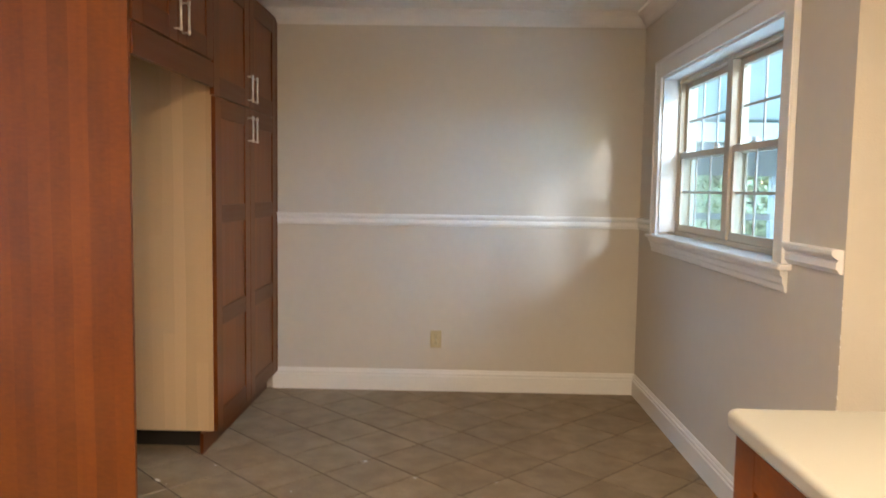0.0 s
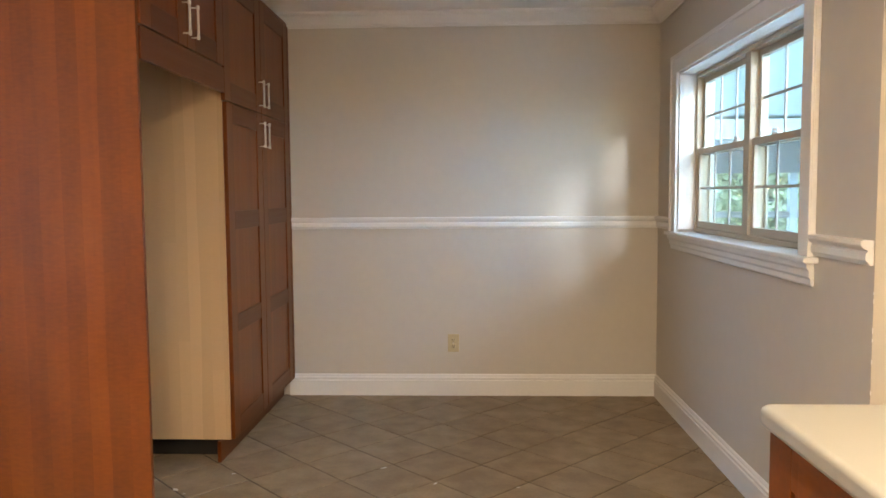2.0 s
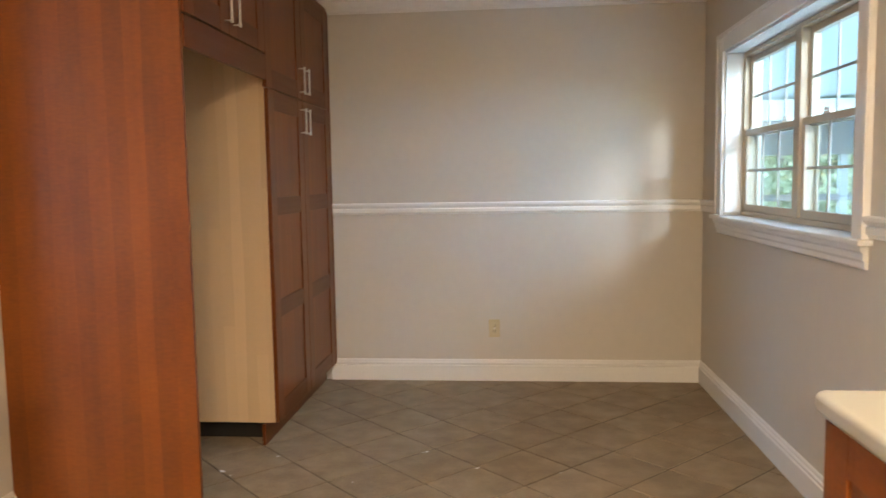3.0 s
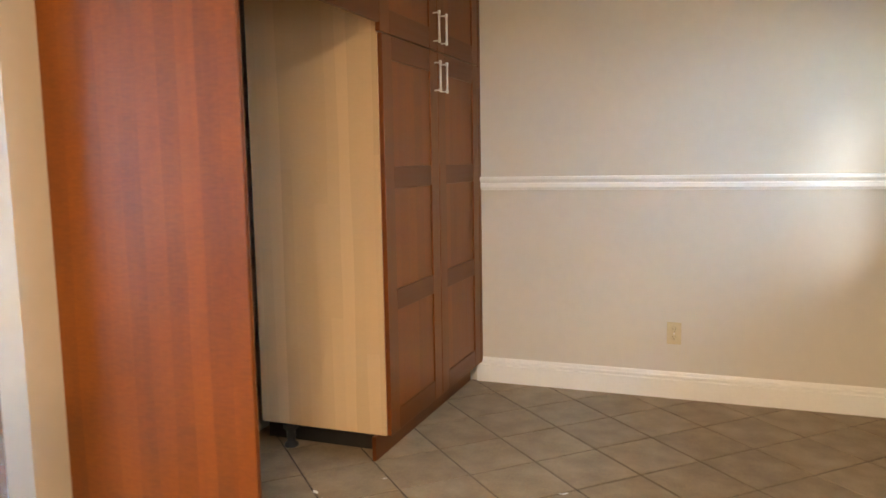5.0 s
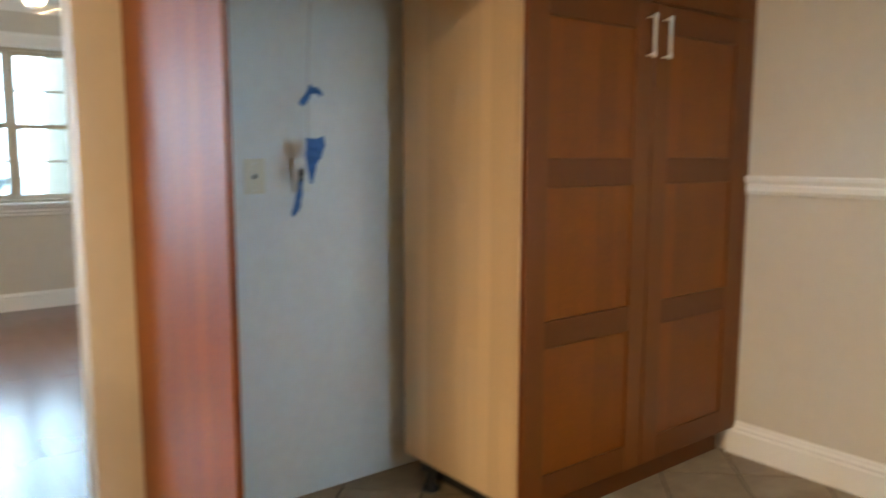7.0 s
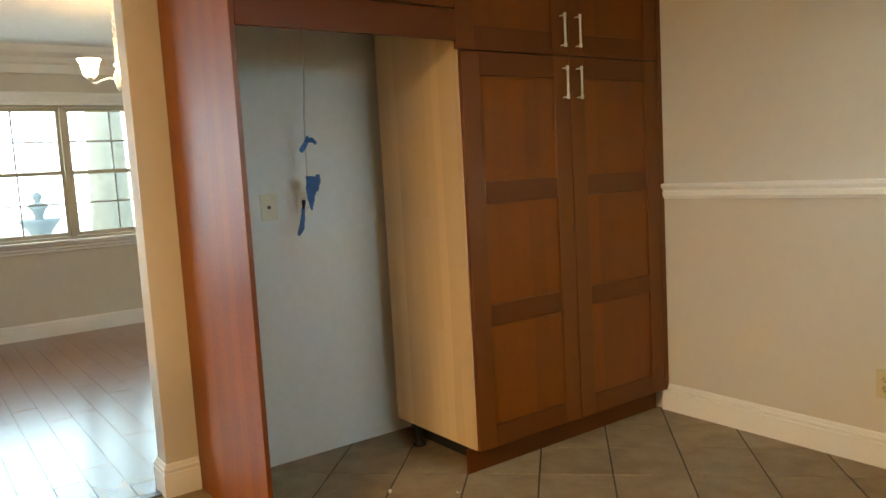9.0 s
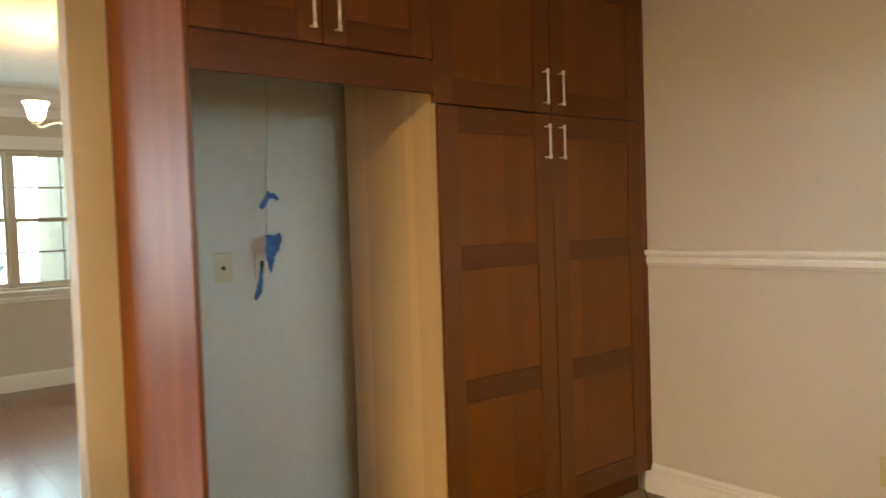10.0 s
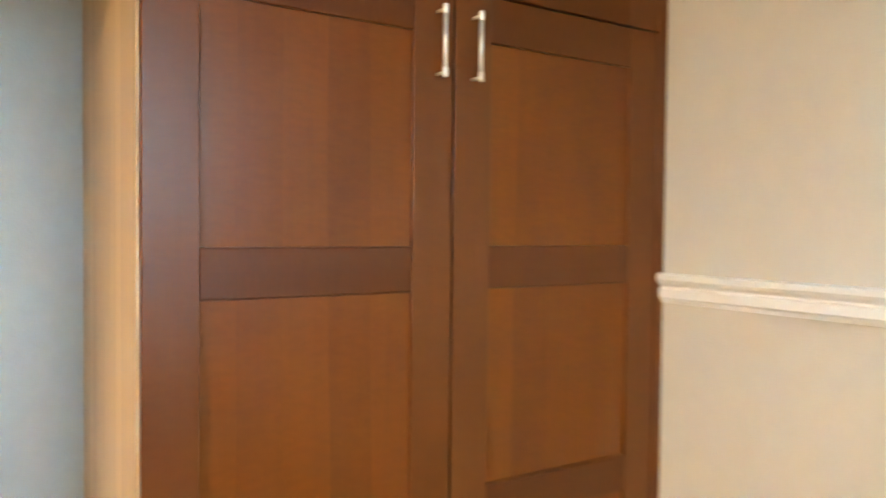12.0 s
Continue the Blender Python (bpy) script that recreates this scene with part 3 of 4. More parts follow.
dl = shaker_door(tall, FX, Y0 + 0.002, YM - 0.0028, 0.112, 1.7495, RAILS)
bar_handle(dl, FX + 0.030, 4.320, 1.563, 1.706)
dr = shaker_door(tall, FX, YM + 0.0028, Y1, 0.112, 1.7495, RAILS)
bar_handle(dr, FX + 0.030, 4.407, 1.563, 1.706)

upper = thing("upper_cabinet", (-1.55, 4.37, 1.752), "cherry top cabinet with two doors over the pantry", "cabinet")
part("body", one_box(-1.821, FX - 0.021, Y0 + 0.003, Y1, 1.790, 2.364), CHERRY_STILE, upper)
part("bottom_edge", one_box(-1.821, FX - 0.04, Y0 + 0.004, Y1, 1.7495, 1.7895), CHERRY_RAIL, upper)
ul = shaker_door(upper, FX, Y0 - 0.0145, YM - 0.0028, 1.7535, 2.362, URAILS)
bar_handle(ul, FX + 0.030, 4.315, 1.785, 1.929)
ur = shaker_door(upper, FX, YM + 0.0028, Y1, 1.7535, 2.362, URAILS)
bar_handle(ur, FX + 0.030, 4.409, 1.785, 1.929)

over = thing("fridge_top_cabinet", (-1.55, 3.29, 1.91), "cherry cabinet with two doors over the empty fridge space", "cabinet")
part("body", one_box(XW + 0.02, FX - 0.021, PY + 0.019, Y0 - 0.018, 1.965, 2.364), CHERRY_STILE, over)
part("valance", rounded(FX - 0.02, FX - 0.001, PY + 0.019, Y0 - 0.005, 1.787, 1.904, r=0.0015), CHERRY_RAIL, over, "plain cherry valance board")
ol = shaker_door(over, FX, PY + 0.020, 3.2885, 1.91, 2.362, [(1.91, 2.004), (2.272, 2.362)])
bar_handle(ol, FX + 0.030, 3.245, 1.949, 2.089)
orr = shaker_door(over, FX, 3.2915, Y0 - 0.017, 1.91, 2.362, [(1.91, 2.004), (2.272, 2.362)])
bar_handle(orr, FX + 0.030, 3.338, 1.949, 2.089)

tall_panel = thing("side_panel", ((XW + FX) / 2, PY + 0.009, 0), "tall reddish cherry veneer panel beside the fridge space", "panel")
part("board", rounded(XW + 0.002, FX - 0.0105, PY, PY + 0.018, 0.0, 2.364, r=0.001, seg=1), PANEL, tall_panel)
part("edge_band", rounded(FX - 0.0106, FX - 0.009, PY + 0.0003, PY + 0.0177, 0.001, 2.363, r=0.0006, seg=1), CHERRY_STILE, tall_panel, "darker cherry edge band")
tagged(part("cover_board", rounded(XW + 0.002, FX - 0.002, PY + 0.019, YN - 0.003, 2.366, 2.384, r=0.002), CHERRY_STILE), "cherry board on top of the tall cabinets", "trim board")


def base_unit(name, label, x_front, x_back, y0, y1):
    """A base cabinet that faces +x, with a drawer over a door."""
    at = thing(name, ((x_front + x_back) / 2, (y0 + y1) / 2, 0), label, "cabinet", "base cabinets")
    part("body", one_box(x_back, x_front - 0.021, y0, y1, 0.10, 0.872), CHERRY_STILE, at)
    part("toe_kick", one_box(x_back, x_front - 0.08, y0, y1, 0, 0.099), CHERRY_RAIL, at)
    dr = part("drawer_front", rounded(x_front - 0.02, x_front, y0 + 0.002, y1 - 0.002, 0.727, 0.868, r=0.0016), CHERRY_RAIL, at)
    shaker_door(at, x_front, y0 + 0.002, y1 - 0.002, 0.112, 0.721, [(0.112, 0.206), (0.630, 0.721)])
    bar_handle(dr, x_front + 0.030, (y0 + y1) / 2 - 0.01, 0.145, 0.806, horizontal=True)
    return at


def peninsula_unit(label, x_front, x_back, y0, y1):
    """A peninsula cabinet whose framed back panel faces -x."""
    at = thing("peninsula_cabinet", ((x_front + x_back) / 2, (y0 + y1) / 2, 0), label, "cabinet", "peninsula cabinets")
    part("body", one_box(x_front + 0.021, x_back, y0, y1, 0.10, 0.872), CHERRY_STILE, at)
    part("toe_kick", one_box(x_front + 0.08, x_back, y0, y1, 0, 0.099), CHERRY_RAIL, at)
    panel = part("back_panel", one_box(x_front + 0.008, x_front + 0.019, y0 + 0.02, y1 - 0.02, 0.13, 0.86), PANEL, at)
    for ya, yb in ((y0 + 0.002, y0 + 0.092), (y1 - 0.092, y1 - 0.002)):
        part("stile", rounded(x_front, x_front + 0.02, ya, yb, 0.112, 0.871, r=0.0016), PANEL, panel)
    for za, zb in ((0.112, 0.206), (0.80, 0.871)):
        part("rail", rounded(x_front + 0.0005, x_front + 0.0195, y0 + 0.0915, y1 - 0.0915, za, zb, r=0.0012), PANEL, panel)
    return at


def worktop(name, label, x0, x1, y0, y1):
    bm = one_box(x0, x1, y0, y1, 0.874, 0.914)
    bmesh.ops.bevel(bm, geom=[e for e in bm.edges if abs(e.verts[0].co.z - e.verts[1].co.z) > 0.01], offset=0.025, segments=6, affect='EDGES', profile=0.5)
    bmesh.ops.bevel(bm, geom=[e for e in bm.edges if abs(e.verts[0].co.z - e.verts[1].co.z) < 0.001], offset=0.012, segments=4, affect='EDGES', profile=0.5)
    ob = part(name, bm, COUNTER)
    for p in ob.data.polygons:
        p.use_smooth = abs(p.normal.z) < 0.99 and p.area < 0.02
    return tagged(ob, label, "worktop")


for k in range(3):
    base_unit("base_cabinet", "cherry base cabinet with a drawer and a door", -1.337, XW + 0.01, 1.858 - 0.5 * (k + 1), 1.858 - 0.5 * k - 0.001)
worktop("worktop", "cream solid-surface worktop on the cherry base cabinets", XW + 0.003, -1.298, -0.2, 1.885)
tagged(part("end_panel", rounded(0.522, 1.12, 1.5525, 1.567, 0.0, 0.872, r=0.0015), PANEL), "red cherry end panel of the peninsula", "panel")
for k in range(3):
    peninsula_unit("cherry peninsula cabinet with a framed back panel", 0.500, 1.12, 1.552 - 0.5 * (k + 1), 1.552 - 0.5 * k - 0.001)
worktop("worktop", "cream solid-surface worktop of the peninsula with rounded edge", 0.490, 1.17, -0.1, 1.588)


# ---- small fixtures ----
def outlet(label, m, plate):
    """A duplex outlet in its own plane (x across, z up, -y out of the wall), set at the pose m."""
    at = new("wall_outlet")
    tagged(at, label, "outlet")
    part("plate", rounded(-0.036, 0.036, -0.006, -0.0005, -0.058, 0.058, r=0.0025), plate, at)
    for z in (-0.0195, 0.0195):
        bm = bmesh.new()
        lathe(bm, 0, 0, [(0.0, 0.0085), (0.015, 0.0085), (0.0165, 0.0075), (0.0165, 0.003)], 20)
        bmesh.ops.rotate(bm, verts=bm.verts[:], cent=(0, 0, 0), matrix=Matrix.Rotation(radians(90), 3, 'X'))
        bmesh.ops.translate(bm, verts=bm.verts[:], vec=(0, 0, z))
        rec = part("receptacle", bm, plate, at, "", True)
        for x in (-0.006, 0.006):
            part("slot", one_box(x - 0.0012, x + 0.0012, -0.0092, -0.0086, z - 0.001, z + 0.008), DARK, rec)
        part("slot", one_box(-0.0022, 0.0022, -0.0092, -0.0086, z - 0.010, z - 0.006), DARK, rec)
    bm = bmesh.new()
    tube(bm, [(0, -0.005, 0), (0, -0.0075, 0)], 0.003, 10)
    part("screw", bm, STEEL, at)
    at.matrix_world = m
    return at


outlet("almond duplex outlet low on the end wall", pose(-0.155, YN, 0.343), PLATE)
outlet("white duplex outlet behind the hanging tape", pose(XW + 0.004, 3.405, 1.166, 0, 0, 90), OFF_WHITE)
jack = thing("wall_jack", (XW + 0.004, 3.231, 1.162), "off-white cable jack plate on the blue-grey wall", "wall plate")
part("plate", rounded(XW + 0.0045, XW + 0.0105, 3.194, 3.269, 1.106, 1.223, r=0.0025), CREAM, jack)
bm = bmesh.new()
tube(bm, [(XW + 0.010, 3.231, 1.164), (XW + 0.013, 3.231, 1.164), (XW + 0.013, 3.231, 1.164), (XW + 0.022, 3.231, 1.164)], [0.0085, 0.0085, 0.0052, 0.0048], 14)
part("connector", bm, BRONZE, jack, "dark threaded cable connector")
for z in (1.118, 1.207):
    bm = bmesh.new()
    tube(bm, [(XW + 0.010, 3.231, z), (XW + 0.0122, 3.231, z)], 0.0032, 10)
    part("screw", bm, STEEL, jack)

bm = bmesh.new()
pts = []
for i in range(24):
    f = i / 23
    pts.append((-1.823 + 0.004 * math.sin(f * 9), 3.388 - 0.028 * f * f + 0.003 * math.sin(f * 7), 1.965 - 0.755 * f))
pts += [(-1.818, 3.345, 1.197), (-1.810, 3.337, 1.185)]
tube(bm, pts, 0.0032, 8)
tagged(part("cable", bm, CABLE, None, "", True), "thin grey cable hanging down in the empty fridge space", "cable")


def tape(label, ribbons):
    """A crumpled piece of tape made of bent ribbons; each a run of (y, z, width)."""
    bm = bmesh.new()
    for k, run in enumerate(ribbons):
        run = [Vector(r) for r in run]
        fine = []
        for a, b in zip(run, run[1:]):
            fine += [a.lerp(b, f / 4) for f in range(4)]
        fine.append(run[-1])
        rows = []
        for i, p in enumerate(fine):
            d = (fine[min(i + 1, len(fine) - 1)] - fine[max(i - 1, 0)])
            nrm = Vector((-d.y, d.x)).normalized()
            row = []
            for j in range(5):
                o = (j / 4 - 0.5) * p.z * (1 + 0.25 * noise.noise(Vector((p.x * 60, p.y * 60, j))))
                y, z = p.x + nrm.x * o + 0.004, p.y + nrm.y * o
                lift = 0.014 + 0.003 * k + 0.007 * noise.noise(Vector((y * 55, z * 55, k * 3.7)))
                row.append((-1.823 + lift, y, z))
            rows.append(row)
        front = [[bm.verts.new(q) for q in row] for row in rows]
        back = [[bm.verts.new((q[0] - 0.0025, q[1], q[2])) for q in row] for row in rows]
        for g, h in zip(front, front[1:]):
            for j in range(4):
                bm.faces.new((g[j], g[j + 1], h[j + 1], h[j]))
        for g, h in zip(back, back[1:]):
            for j in range(4):
                bm.faces.new((h[j], h[j + 1], g[j + 1], g[j]))
        for f, b in zip((front[0], front[-1][::-1]), (back[0], back[-1][::-1])):
            for j in range(4):
                bm.faces.new((f[j + 1], f[j], b[j], b[j + 1]))
        for side in (0, 4):
            for i in range(len(front) - 1):
                bm.faces.new((front[i][side], front[i + 1][side], back[i + 1][side], back[i][side]))
    return tagged(part("masking_tape", bm, TAPE), label, "tape", "blue tape pieces")


tape("crumpled blue masking tape holding the cable", [[(3.336, 1.397, 0.018), (3.354, 1.420, 0.024), (3.368, 1.440, 0.020), (3.374, 1.464, 0.012)], [(3.366, 1.444, 0.020), (3.388, 1.446, 0.022), (3.402, 1.440, 0.018), (3.410, 1.428, 0.012)]])
tape("larger torn blue masking tape over the cable", [[(3.380, 1.290, 0.052), (3.377, 1.250, 0.052), (3.372, 1.215, 0.044), (3.368, 1.178, 0.026), (3.370, 1.142, 0.008)], [(3.404, 1.296, 0.020), (3.410, 1.270, 0.024), (3.400, 1.246, 0.018), (3.398, 1.222, 0.016)]])
tape("long blue masking tape strip hanging from the cable end", [[(3.330, 1.157, 0.014), (3.323, 1.11, 0.019), (3.314, 1.07, 0.026), (3.298, 1.037, 0.012)]])
bm = bmesh.new()
tube(bm, [(-1.810, 3.334, 1.150), (-1.810, 3.335, 1.162), (-1.810, 3.336, 1.172), (-1.809, 3.337, 1.190)], [0.005, 0.006, 0.0085, 0.008], 12)
tagged(part("cable_plug", bm, BLACK, None, "", True), "small dark plug on the end of the hanging cable", "plug")

lamp = thing("ceiling_lamp", (-0.11, 3.87, ZC), "flush ceiling lamp with a frosted glass bowl and bronze rim", "ceiling lamp")
bm = bmesh.new()
lathe(bm, -0.11, 3.87, [(0.0, ZC), (0.145, ZC), (0.15, ZC - 0.02), (0.165, ZC - 0.035), (0.168, ZC - 0.055), (0.158, ZC - 0.066), (0.15, ZC - 0.06), (0.0, ZC - 0.05)], 48)
part("rim", bm, BRONZE, lamp, "dark bronze lamp rim", True)
bm = bmesh.new()
lathe(bm, -0.11, 3.87, [(0.148 * math.cos(a), ZC - 0.058 - 0.115 * math.sin(a)) for a in [math.pi / 2 * k / 14 for k in range(15)]], 48)
part("bowl", bm, FROST, lamp, "frosted white glass bowl", True)
bm = bmesh.new()
lathe(bm, -0.11, 3.87, [(0.0, ZC - 0.165), (0.02, ZC - 0.168), (0.022, ZC - 0.178), (0.012, ZC - 0.186), (0.006, ZC - 0.19), (0.006, ZC - 0.20), (0.0, ZC - 0.204)], 24)
part("finial", bm, BRONZE, lamp, "bronze finial", True)

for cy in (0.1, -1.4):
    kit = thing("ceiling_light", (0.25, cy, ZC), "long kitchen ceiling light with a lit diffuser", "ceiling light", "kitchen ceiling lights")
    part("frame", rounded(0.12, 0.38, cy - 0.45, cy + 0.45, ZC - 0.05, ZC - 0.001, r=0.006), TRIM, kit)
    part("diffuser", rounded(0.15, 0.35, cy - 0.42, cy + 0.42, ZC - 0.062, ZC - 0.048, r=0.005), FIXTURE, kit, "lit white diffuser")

CX, CY = -4.02, 3.16
chand = thing("chandelier", (CX, CY, DZ), "brushed nickel chandelier with lit bell glass shades", "chandelier")
bm = bmesh.new()
lathe(bm, CX, CY, [(0.0, DZ), (0.06, DZ), (0.055, DZ - 0.02), (0.012, DZ - 0.035), (0.0, DZ - 0.036)], 24)
part("canopy", bm, STEEL, chand, "", True)
for k in range(11):
    z = DZ - 0.05 - 0.027 * k
    bm = bmesh.new()
    ring = [(CX + 0.010 * math.cos(a) * (k % 2), CY + 0.010 * math.cos(a) * (1 - k % 2), z + 0.018 * math.sin(a)) for a in [2 * math.pi * j / 12 for j in range(13)]]
    tube(bm, ring, 0.0025, 6, False)
    part("chain_link", bm, STEEL, chand, "", True)
bm = bmesh.new()
lathe(bm, CX, CY, [(0.0, 2.25), (0.012, 2.245), (0.014, 2.20), (0.010, 2.19), (0.012, 2.05), (0.026, 2.02), (0.030, 1.98), (0.018, 1.95), (0.022, 1.935), (0.010, 1.92), (0.0, 1.905)], 24)
part("stem", bm, STEEL, chand, "", True)
for k in range(3):
    a = radians(-90 + 120 * k)
    c, s = math.cos(a), math.sin(a)
    arm = bmesh.new()
    tube(arm, [(CX + c * r, CY + s * r, z) for r, z in ((0.02, 1.985), (0.06, 1.99), (0.10, 1.975), (0.135, 1.955), (0.16, 1.96), (0.168, 1.985))], 0.006, 8)
    lathe(arm, CX + c * 0.168, CY + s * 0.168, [(0.0, 1.975), (0.022, 1.98), (0.028, 2.0), (0.0, 2.002)], 20)
    armo = part("arm", arm, STEEL, chand, "", True)
    bm = bmesh.new()
    lathe(bm, CX + c * 0.168, CY + s * 0.168, [(0.027, 1.995), (0.041, 2.01), (0.048, 2.045), (0.056, 2.08), (0.072, 2.105), (0.068, 2.105), (0.052, 2.08), (0.044, 2.045), (0.037, 2.014), (0.025, 2.0)], 28)
    part("shade", bm, SHADE, armo, "lit white glass bell shade", True)

rnd = random.Random(12)
bm = bmesh.new()
for fx, fy, fs, ang in ((-0.455, 3.692, 0.014, 0.7), (-0.47, 3.684, 0.006, 0.1), (-0.203, 3.5, 0.012, 0.8), (-1.156, 3.6, 0.009, 0.2), (-1.355, 3.405, 0.022, -0.6), (-1.30, 3.36, 0.006, 0.4), (-0.734, 3.314, 0.006, 0.5), (0.167, 3.462, 0.006, 0.0)):
    ring = []
    for k in range(7):
        a = 2 * math.pi * k / 7
        u, v = math.cos(a) * fs * rnd.uniform(0.7, 1.2), math.sin(a) * fs * 0.35 * rnd.uniform(0.6, 1.2)
        ring.append((fx + u * math.cos(ang) - v * math.sin(ang), fy + u * math.sin(ang) + v * math.cos(ang)))
    lo = [bm.verts.new((x, y, 0.0002)) for x, y in ring]
    hi = [bm.verts.new((x, y, 0.0014)) for x, y in ring]
    bm.faces.new(hi)
    for k in range(7):
        bm.faces.new((lo[k], lo[(k + 1) % 7], hi[(k + 1) % 7], hi[k]))
tagged(part("plaster_flakes", bm, TRIM), "small white plaster flakes lying on the tiles", "flakes", "", "stuff")

rnd = random.Random(31)
bm = bmesh.new()
for k in range(9):
    z, h, w = rnd.uniform(0.55, 1.0), rnd.uniform(0.006, 0.022), rnd.uniform(0.0008, 0.0018)
    box(bm, XE - 0.0012, XE + w, YR - 0.0012, YR + w, z, z + h)
tagged(part("plaster_chips", bm, TRIM), "chipped white plaster spots along the wall corner", "chips", "", "stuff")

# ---- outside ----
tagged(part("ground", one_box(-160, 160, -160, 160, -0.6, -0.35), GRASS), "lawn round the house", "ground", "", "structure")
tagged(part("patio", rounded(-57.9, DX - 0.5, -80, 80, -0.36, -0.30, r=0.01), PAVING), "pale paved patio outside the dining room", "patio", "", "structure")
# added glowing panel out of view, brightens the nook through window_1
tagged(part("backdrop_east", one_box(58, 58.2, -90, 45, -0.4, 60), SKY_GLOW), "unseen glowing panel added to light the nook like bright sky", "backdrop", "", "structure")
tagged(part("terrace", rounded(XE + 0.2, 10, -8, 5.2, -0.36, -0.28, r=0.01), PAVING), "pale paved terrace beside the nook", "terrace", "", "structure")
# glowing panel in place of the sky outside the dining room
tagged(part("backdrop", one_box(-58.2, -58, -90, 90, -0.4, 60), SKY_GLOW), "glowing panel standing in for bright hazy sky beyond the garden", "backdrop", "", "structure")
porch = thing("porch", (3.5, 8.2, -0.35), "white back porch with a sloping ceiling, grey beam and posts", "porch")
bm = bmesh.new()
v = [bm.verts.new(p) for p in ((1.4, 5.3, 2.75), (7.5, 5.3, 2.75), (7.5, 11.0, 2.32), (1.4, 11.0, 2.32), (1.4, 5.3, 2.87), (7.5, 5.3, 2.87), (7.5, 11.0, 2.44), (1.4, 11.0, 2.44))]
for f in ((3, 2, 1, 0), (4, 5, 6, 7), (0, 1, 5, 4), (1, 2, 6, 5), (2, 3, 7, 6), (3, 0, 4, 7)):
    bm.faces.new([v[i] for i in f])
part("porch_ceiling", bm, PORCH_WHITE, porch)
part("beam", one_box(1.4, 7.5, 10.7, 10.9, 1.57, 2.02), PORCH_DARK, porch, "dark grey porch beam")
part("fascia", one_box(1.4, 7.5, 10.68, 10.9, 2.03, 2.30), PORCH_WHITE, porch)
for x, y in ((2.6, 10.78), (4.4, 10.78), (6.4, 10.78)):
    part("post", rounded(x - 0.05, x + 0.05, y - 0.05, y + 0.05, -0.35, 2.6 if y < 9 else 1.58, r=0.01), POST, porch)
part("rail", rounded(2.6, 6.4, 10.74, 10.82, 0.55, 0.66, r=0.01), PORCH_DARK, porch)
part("rail", rounded(2.6, 6.4, 10.74, 10.82, 0.95, 1.04, r=0.01), PORCH_DARK, porch)
part("deck", one_box(1.36, 7.5, 5.2, 11.0, -0.345, -0.2), PAVING, porch)


def tree(x, y, h, r, label, seed, leaves=14000, size=0.07, lift=0.35, girth=0.28):
    """A trunk with limbs and a crown of many small leaf clumps."""
    rnd = random.Random(seed)
    at = thing("tree", (x, y, -0.4), label, "tree", "garden trees")
    bm = bmesh.new()
    tube(bm, [(x, y, -0.45), (x + 0.05, y, h * 0.25), (x - 0.05, y + 0.08, h * 0.5), (x + 0.1, y, h * 0.85)], [girth, girth * 0.8, girth * 0.6, 0.05], 12)
    ends = []
    for k in range(9):
        a, z = rnd.uniform(0, 6.28), h * rnd.uniform(lift * 0.7, 0.75)
        e = Vector((x + math.cos(a) * r * rnd.uniform(0.5, 0.9), y + math.sin(a) * r * rnd.uniform(0.5, 0.9), z + rnd.uniform(0.1, 0.3) * h))
        tube(bm, [(x, y, z), ((x + e.x) / 2, (y + e.y) / 2, z + 0.06 * h), e], [0.09, 0.06, 0.02], 7)
        ends.append(e)
    part("trunk", bm, BARK, at, "", True)
    verts, faces = [], []
    hubs = ends + [Vector((x + rnd.gauss(0, r * 0.45), y + rnd.gauss(0, r * 0.45), h * rnd.uniform(lift, 1.0))) for _ in range(26)]
    for _ in range(leaves):
        hub = rnd.choice(hubs)
        c = hub + Vector((rnd.gauss(0, 1), rnd.gauss(0, 1), rnd.gauss(0, 0.8))) * r * 0.17
        u = Vector((rnd.gauss(0, 1), rnd.gauss(0, 1), rnd.gauss(0, 1))).normalized()
        w = u.orthogonal().normalized()
        s = size * rnd.uniform(0.6, 1.4)
        i = len(verts)
        verts += [c - u * s, c + w * s * 0.5 + u.cross(w) * s * 0.15, c + u * s, c - w * s * 0.5 + u.cross(w) * s * 0.15]
        faces.append((i, i + 1, i + 2, i + 3))
    me = bpy.data.meshes.new("crown")
    me.from_pydata(verts, [], faces)
    me.materials.append(LEAF)
    cr = new("crown", me)
    cr.parent = at
    cr.matrix_parent_inverse = at.matrix_world.inverted()
    return at


for i, (x, y, h, r) in enumerate(((4.0, 17, 5.5, 2.6), (7.5, 16, 6.0, 2.8), (10.5, 18.5, 6.5, 3.0), (6.0, 22, 8, 3.6), (13, 22, 8, 3.6), (2.2, 21, 7, 3.0))):
    tree(x, y, h, r, "leafy green garden tree beyond the porch", i + 3, lift=0.08)
tree(-12.6, 4.9, 9.5, 3.0, "garden tree with a thick pale trunk outside the dining room", 40, 1200, 0.14, 0.62, 0.36)
rnd = random.Random(77)
verts, faces = [], []
for _ in range(9000):
    c = Vector((rnd.uniform(-3, 26), rnd.uniform(25.5, 29), 0))
    c.z = -0.4 + (5.0 + 1.6 * noise.noise(Vector((c.x * 0.35, 0, 0)))) * rnd.random() ** 0.8
    u = Vector((rnd.gauss(0, 1), rnd.gauss(0, 0.6), rnd.gauss(0, 1))).normalized()
    w = u.orthogonal().normalized()
    s = rnd.uniform(0.18, 0.42)
    i = len(verts)
    verts += [c - u * s, c + w * s * 0.55, c + u * s, c - w * s * 0.55]
    faces.append((i, i + 1, i + 2, i + 3))
me = bpy.data.meshes.new("hedge")
me.from_pydata(verts, [], faces)
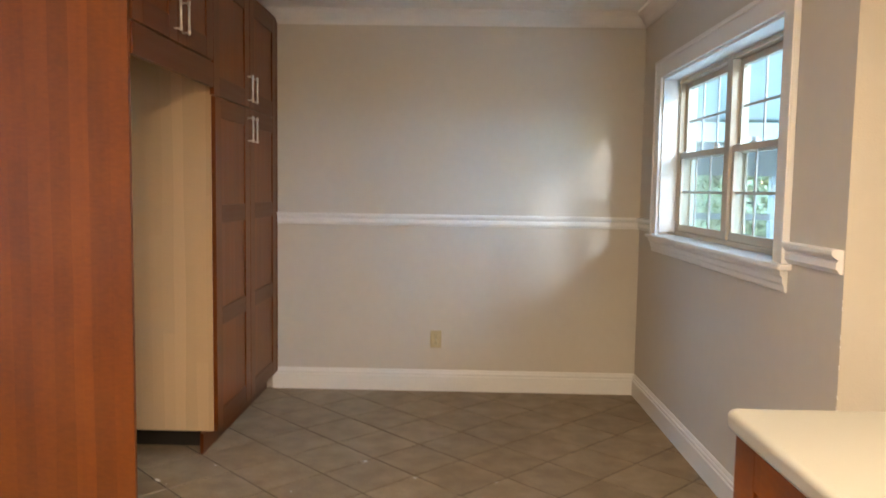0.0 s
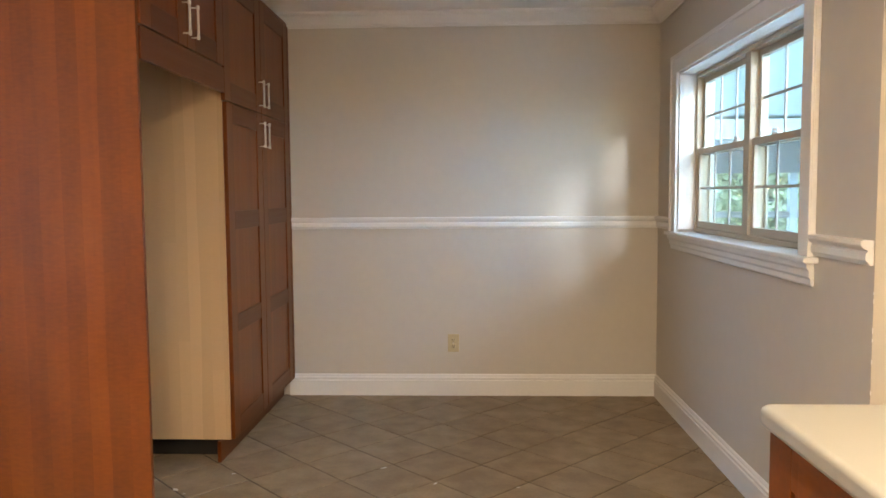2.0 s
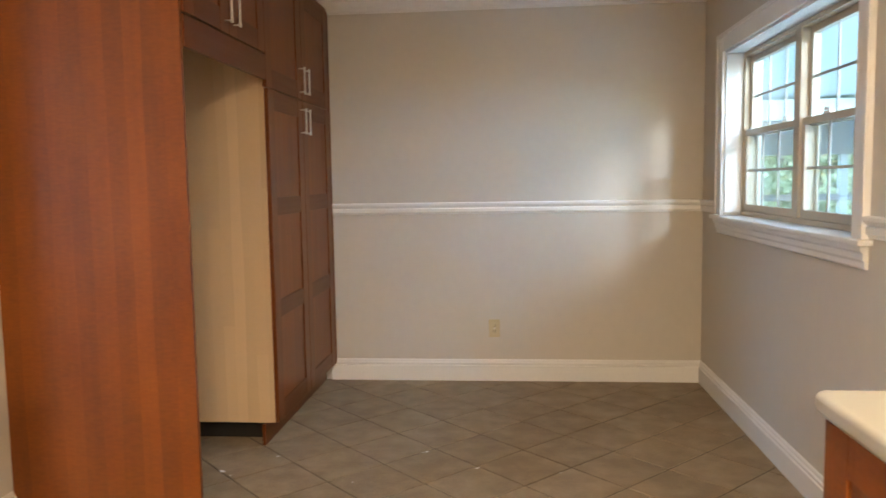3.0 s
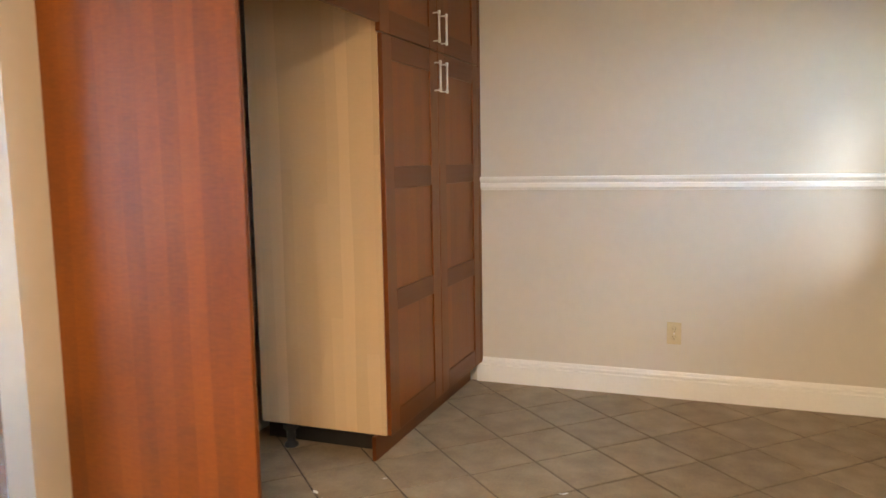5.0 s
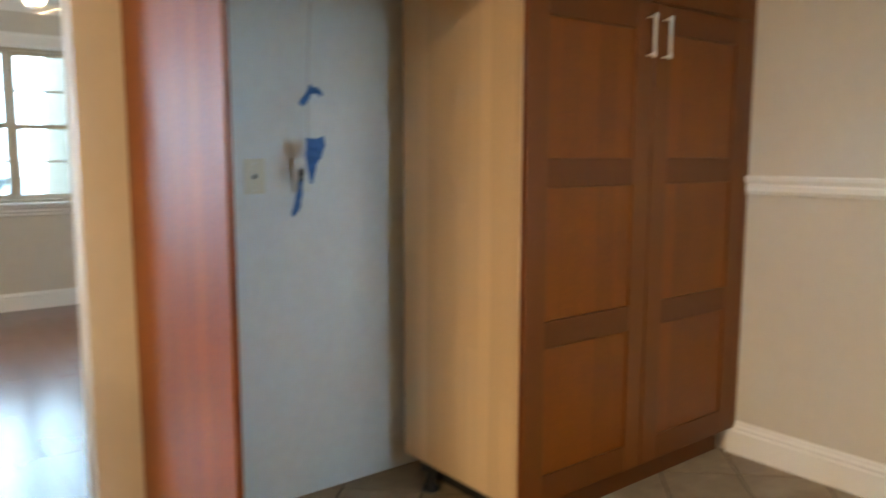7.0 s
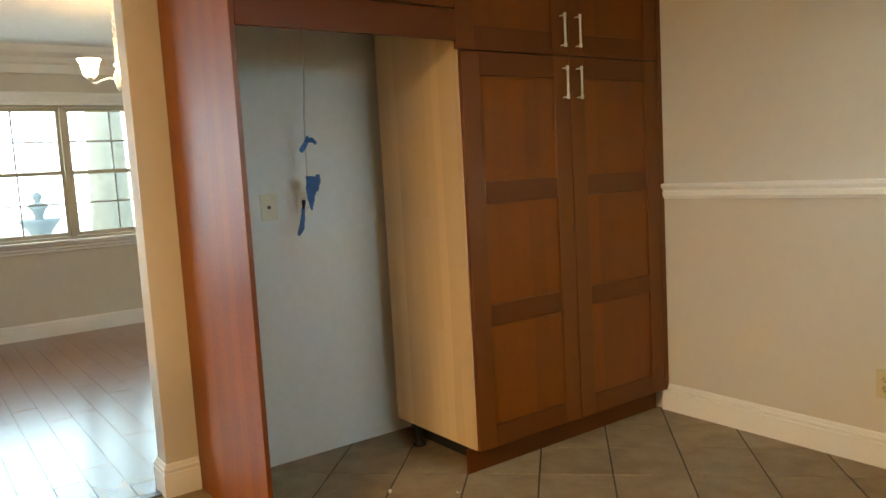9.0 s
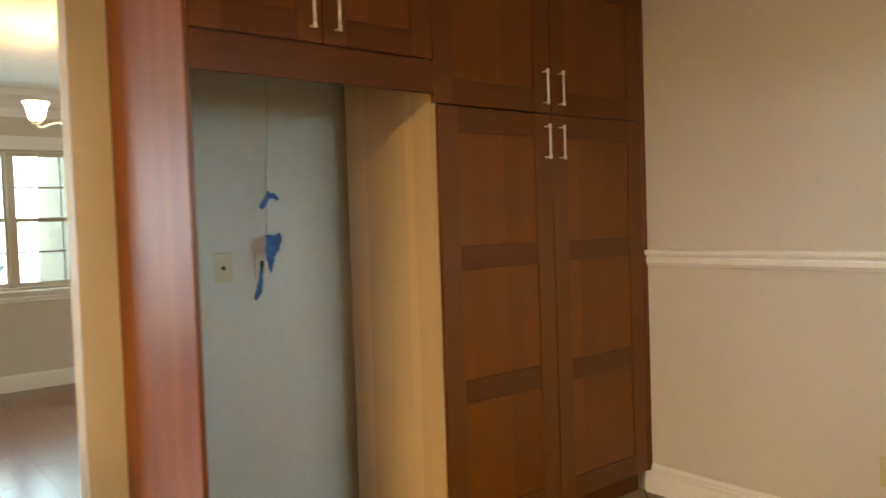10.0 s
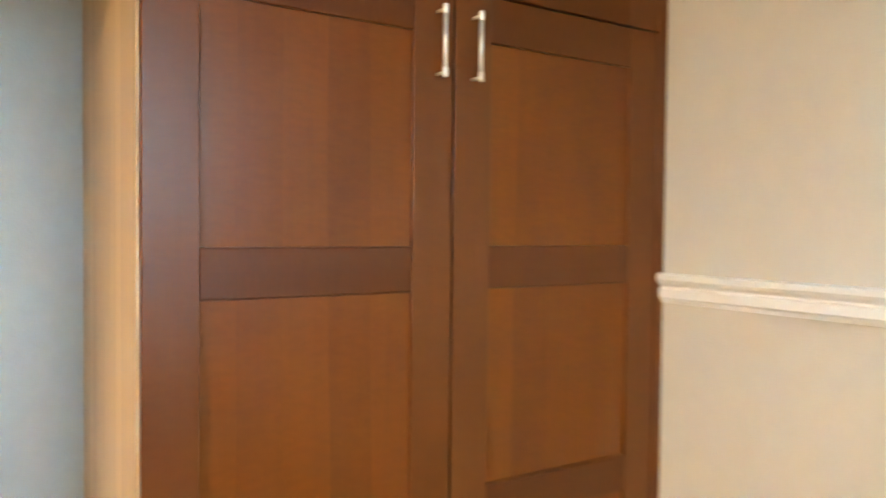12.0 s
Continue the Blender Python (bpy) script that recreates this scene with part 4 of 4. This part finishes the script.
me.materials.append(LEAF)
tagged(new("hedge", me), "tall leafy green hedge at the end of the garden", "hedge", "", "stuff")

FXX, FYY = -11.5, 3.64
fount = thing("fountain", (FXX, FYY, -0.3), "tiered pale stone garden fountain with a plain figure on top", "fountain")
for pname, prof, lab in (("pedestal", [(0.0, -0.31), (0.30, -0.30), (0.28, -0.18), (0.13, -0.06), (0.09, 0.2), (0.10, 0.45), (0.15, 0.62), (0.0, 0.62)], ""),
                         ("basin", [(0.0, 0.62), (0.13, 0.63), (0.17, 0.72), (0.25, 0.83), (0.285, 0.87), (0.285, 0.90), (0.26, 0.90), (0.15, 0.82), (0.0, 0.80)], ""),
                         ("figure", [(0.0, 0.80), (0.09, 0.82), (0.06, 0.92), (0.09, 1.02), (0.14, 1.07), (0.13, 1.12), (0.05, 1.15), (0.04, 1.17), (0.075, 1.22), (0.07, 1.28), (0.0, 1.31)], "plain worn stone figure")):
    bm = bmesh.new()
    lathe(bm, FXX, FYY, prof, 28)
    part(pname, bm, STONE, fount, lab, True)


# ---- floor pieces, last ----
def clip(poly, x0, x1, y0, y1):
    for axis, lim, keep in ((0, x0, 1), (0, x1, -1), (1, y0, 1), (1, y1, -1)):
        out = []
        for i, p in enumerate(poly):
            q = poly[(i + 1) % len(poly)]
            a, b = keep * (p[axis] - lim), keep * (q[axis] - lim)
            if a >= 0:
                out.append(p)
            if a * b < 0:
                f = a / (a - b)
                out.append((p[0] + (q[0] - p[0]) * f, p[1] + (q[1] - p[1]) * f))
        poly = out
        if len(poly) < 3:
            return []
    return poly


def slab(poly, z0, z1, inset):
    """A low piece with an eased top edge."""
    cx, cy = sum(p[0] for p in poly) / len(poly), sum(p[1] for p in poly) / len(poly)
    bm = bmesh.new()
    lo = [bm.verts.new((x, y, z0)) for x, y in poly]
    mid = [bm.verts.new((x, y, z1 - inset * 0.6)) for x, y in poly]
    top = []
    for x, y in poly:
        d = math.hypot(x - cx, y - cy) or 1
        top.append(bm.verts.new((x + (cx - x) * inset * 1.4 / d, y + (cy - y) * inset * 1.4 / d, z1)))
    n = len(poly)
    for a, b in ((lo, mid), (mid, top)):
        for k in range(n):
            bm.faces.new((a[k], a[(k + 1) % n], b[(k + 1) % n], b[k]))
    bm.faces.new(top)
    return bm


DIAG, GAP = 0.427, 0.0076
HALF = DIAG / 2 - GAP * 0.707
whole = mesh_of("tile", slab([(HALF, 0), (0, HALF), (-HALF, 0), (0, -HALF)], -0.010, 0.0, 0.002), TILE)
rnd = random.Random(5)
for i in range(-10, 16):
    for j in range(-38, 8):
        cx = -0.634 + DIAG / 2 * i
        cy = 4.5985 + DIAG / 2 * j
        if (i + j) % 2:
            continue
        for x0, x1, y0, y1 in ((XW - 0.035, XE, YR, YN), (XW - 0.035, XK, -2.2, YR)):
            poly = clip([(cx + HALF, cy), (cx, cy + HALF), (cx - HALF, cy), (cx, cy - HALF)], x0, x1, y0, y1)
            if len(poly) < 3:
                continue
            xs, ys = [p[0] for p in poly], [p[1] for p in poly]
            if max(xs) - min(xs) < 0.03 or max(ys) - min(ys) < 0.03:
                continue
            full = len(poly) == 4 and abs(max(xs) - min(xs) - 2 * HALF) < 1e-6 and abs(max(ys) - min(ys) - 2 * HALF) < 1e-6
            if full:
                ob = new("tile", whole)
                ob.location = (cx, cy, rnd.uniform(-0.0008, 0.0004))
            else:
                ob = new("tile", mesh_of("tile", slab(poly, -0.010, 0.0, 0.002), TILE))
            ob.parent = floor

W = 0.134
for j in range(48):
    y0 = -1.42 + W * j
    x = DX - rnd.uniform(0, 1.0)
    while x < XW - 0.09:
        ln = rnd.uniform(0.9, 1.5)
        a, b = max(x, DX + 0.002), min(x + ln, XW - 0.088)
        if b - a > 0.05 and y0 + W < YN:
            ob = new("plank", mesh_of("plank", slab([(a + 0.0007, y0 + 0.0007), (b - 0.0007, y0 + 0.0007), (b - 0.0007, y0 + W - 0.0007), (a + 0.0007, y0 + W - 0.0007)], -0.012, 0.0, 0.0018), PLANK))
            ob.parent = floor_dining
        x += ln
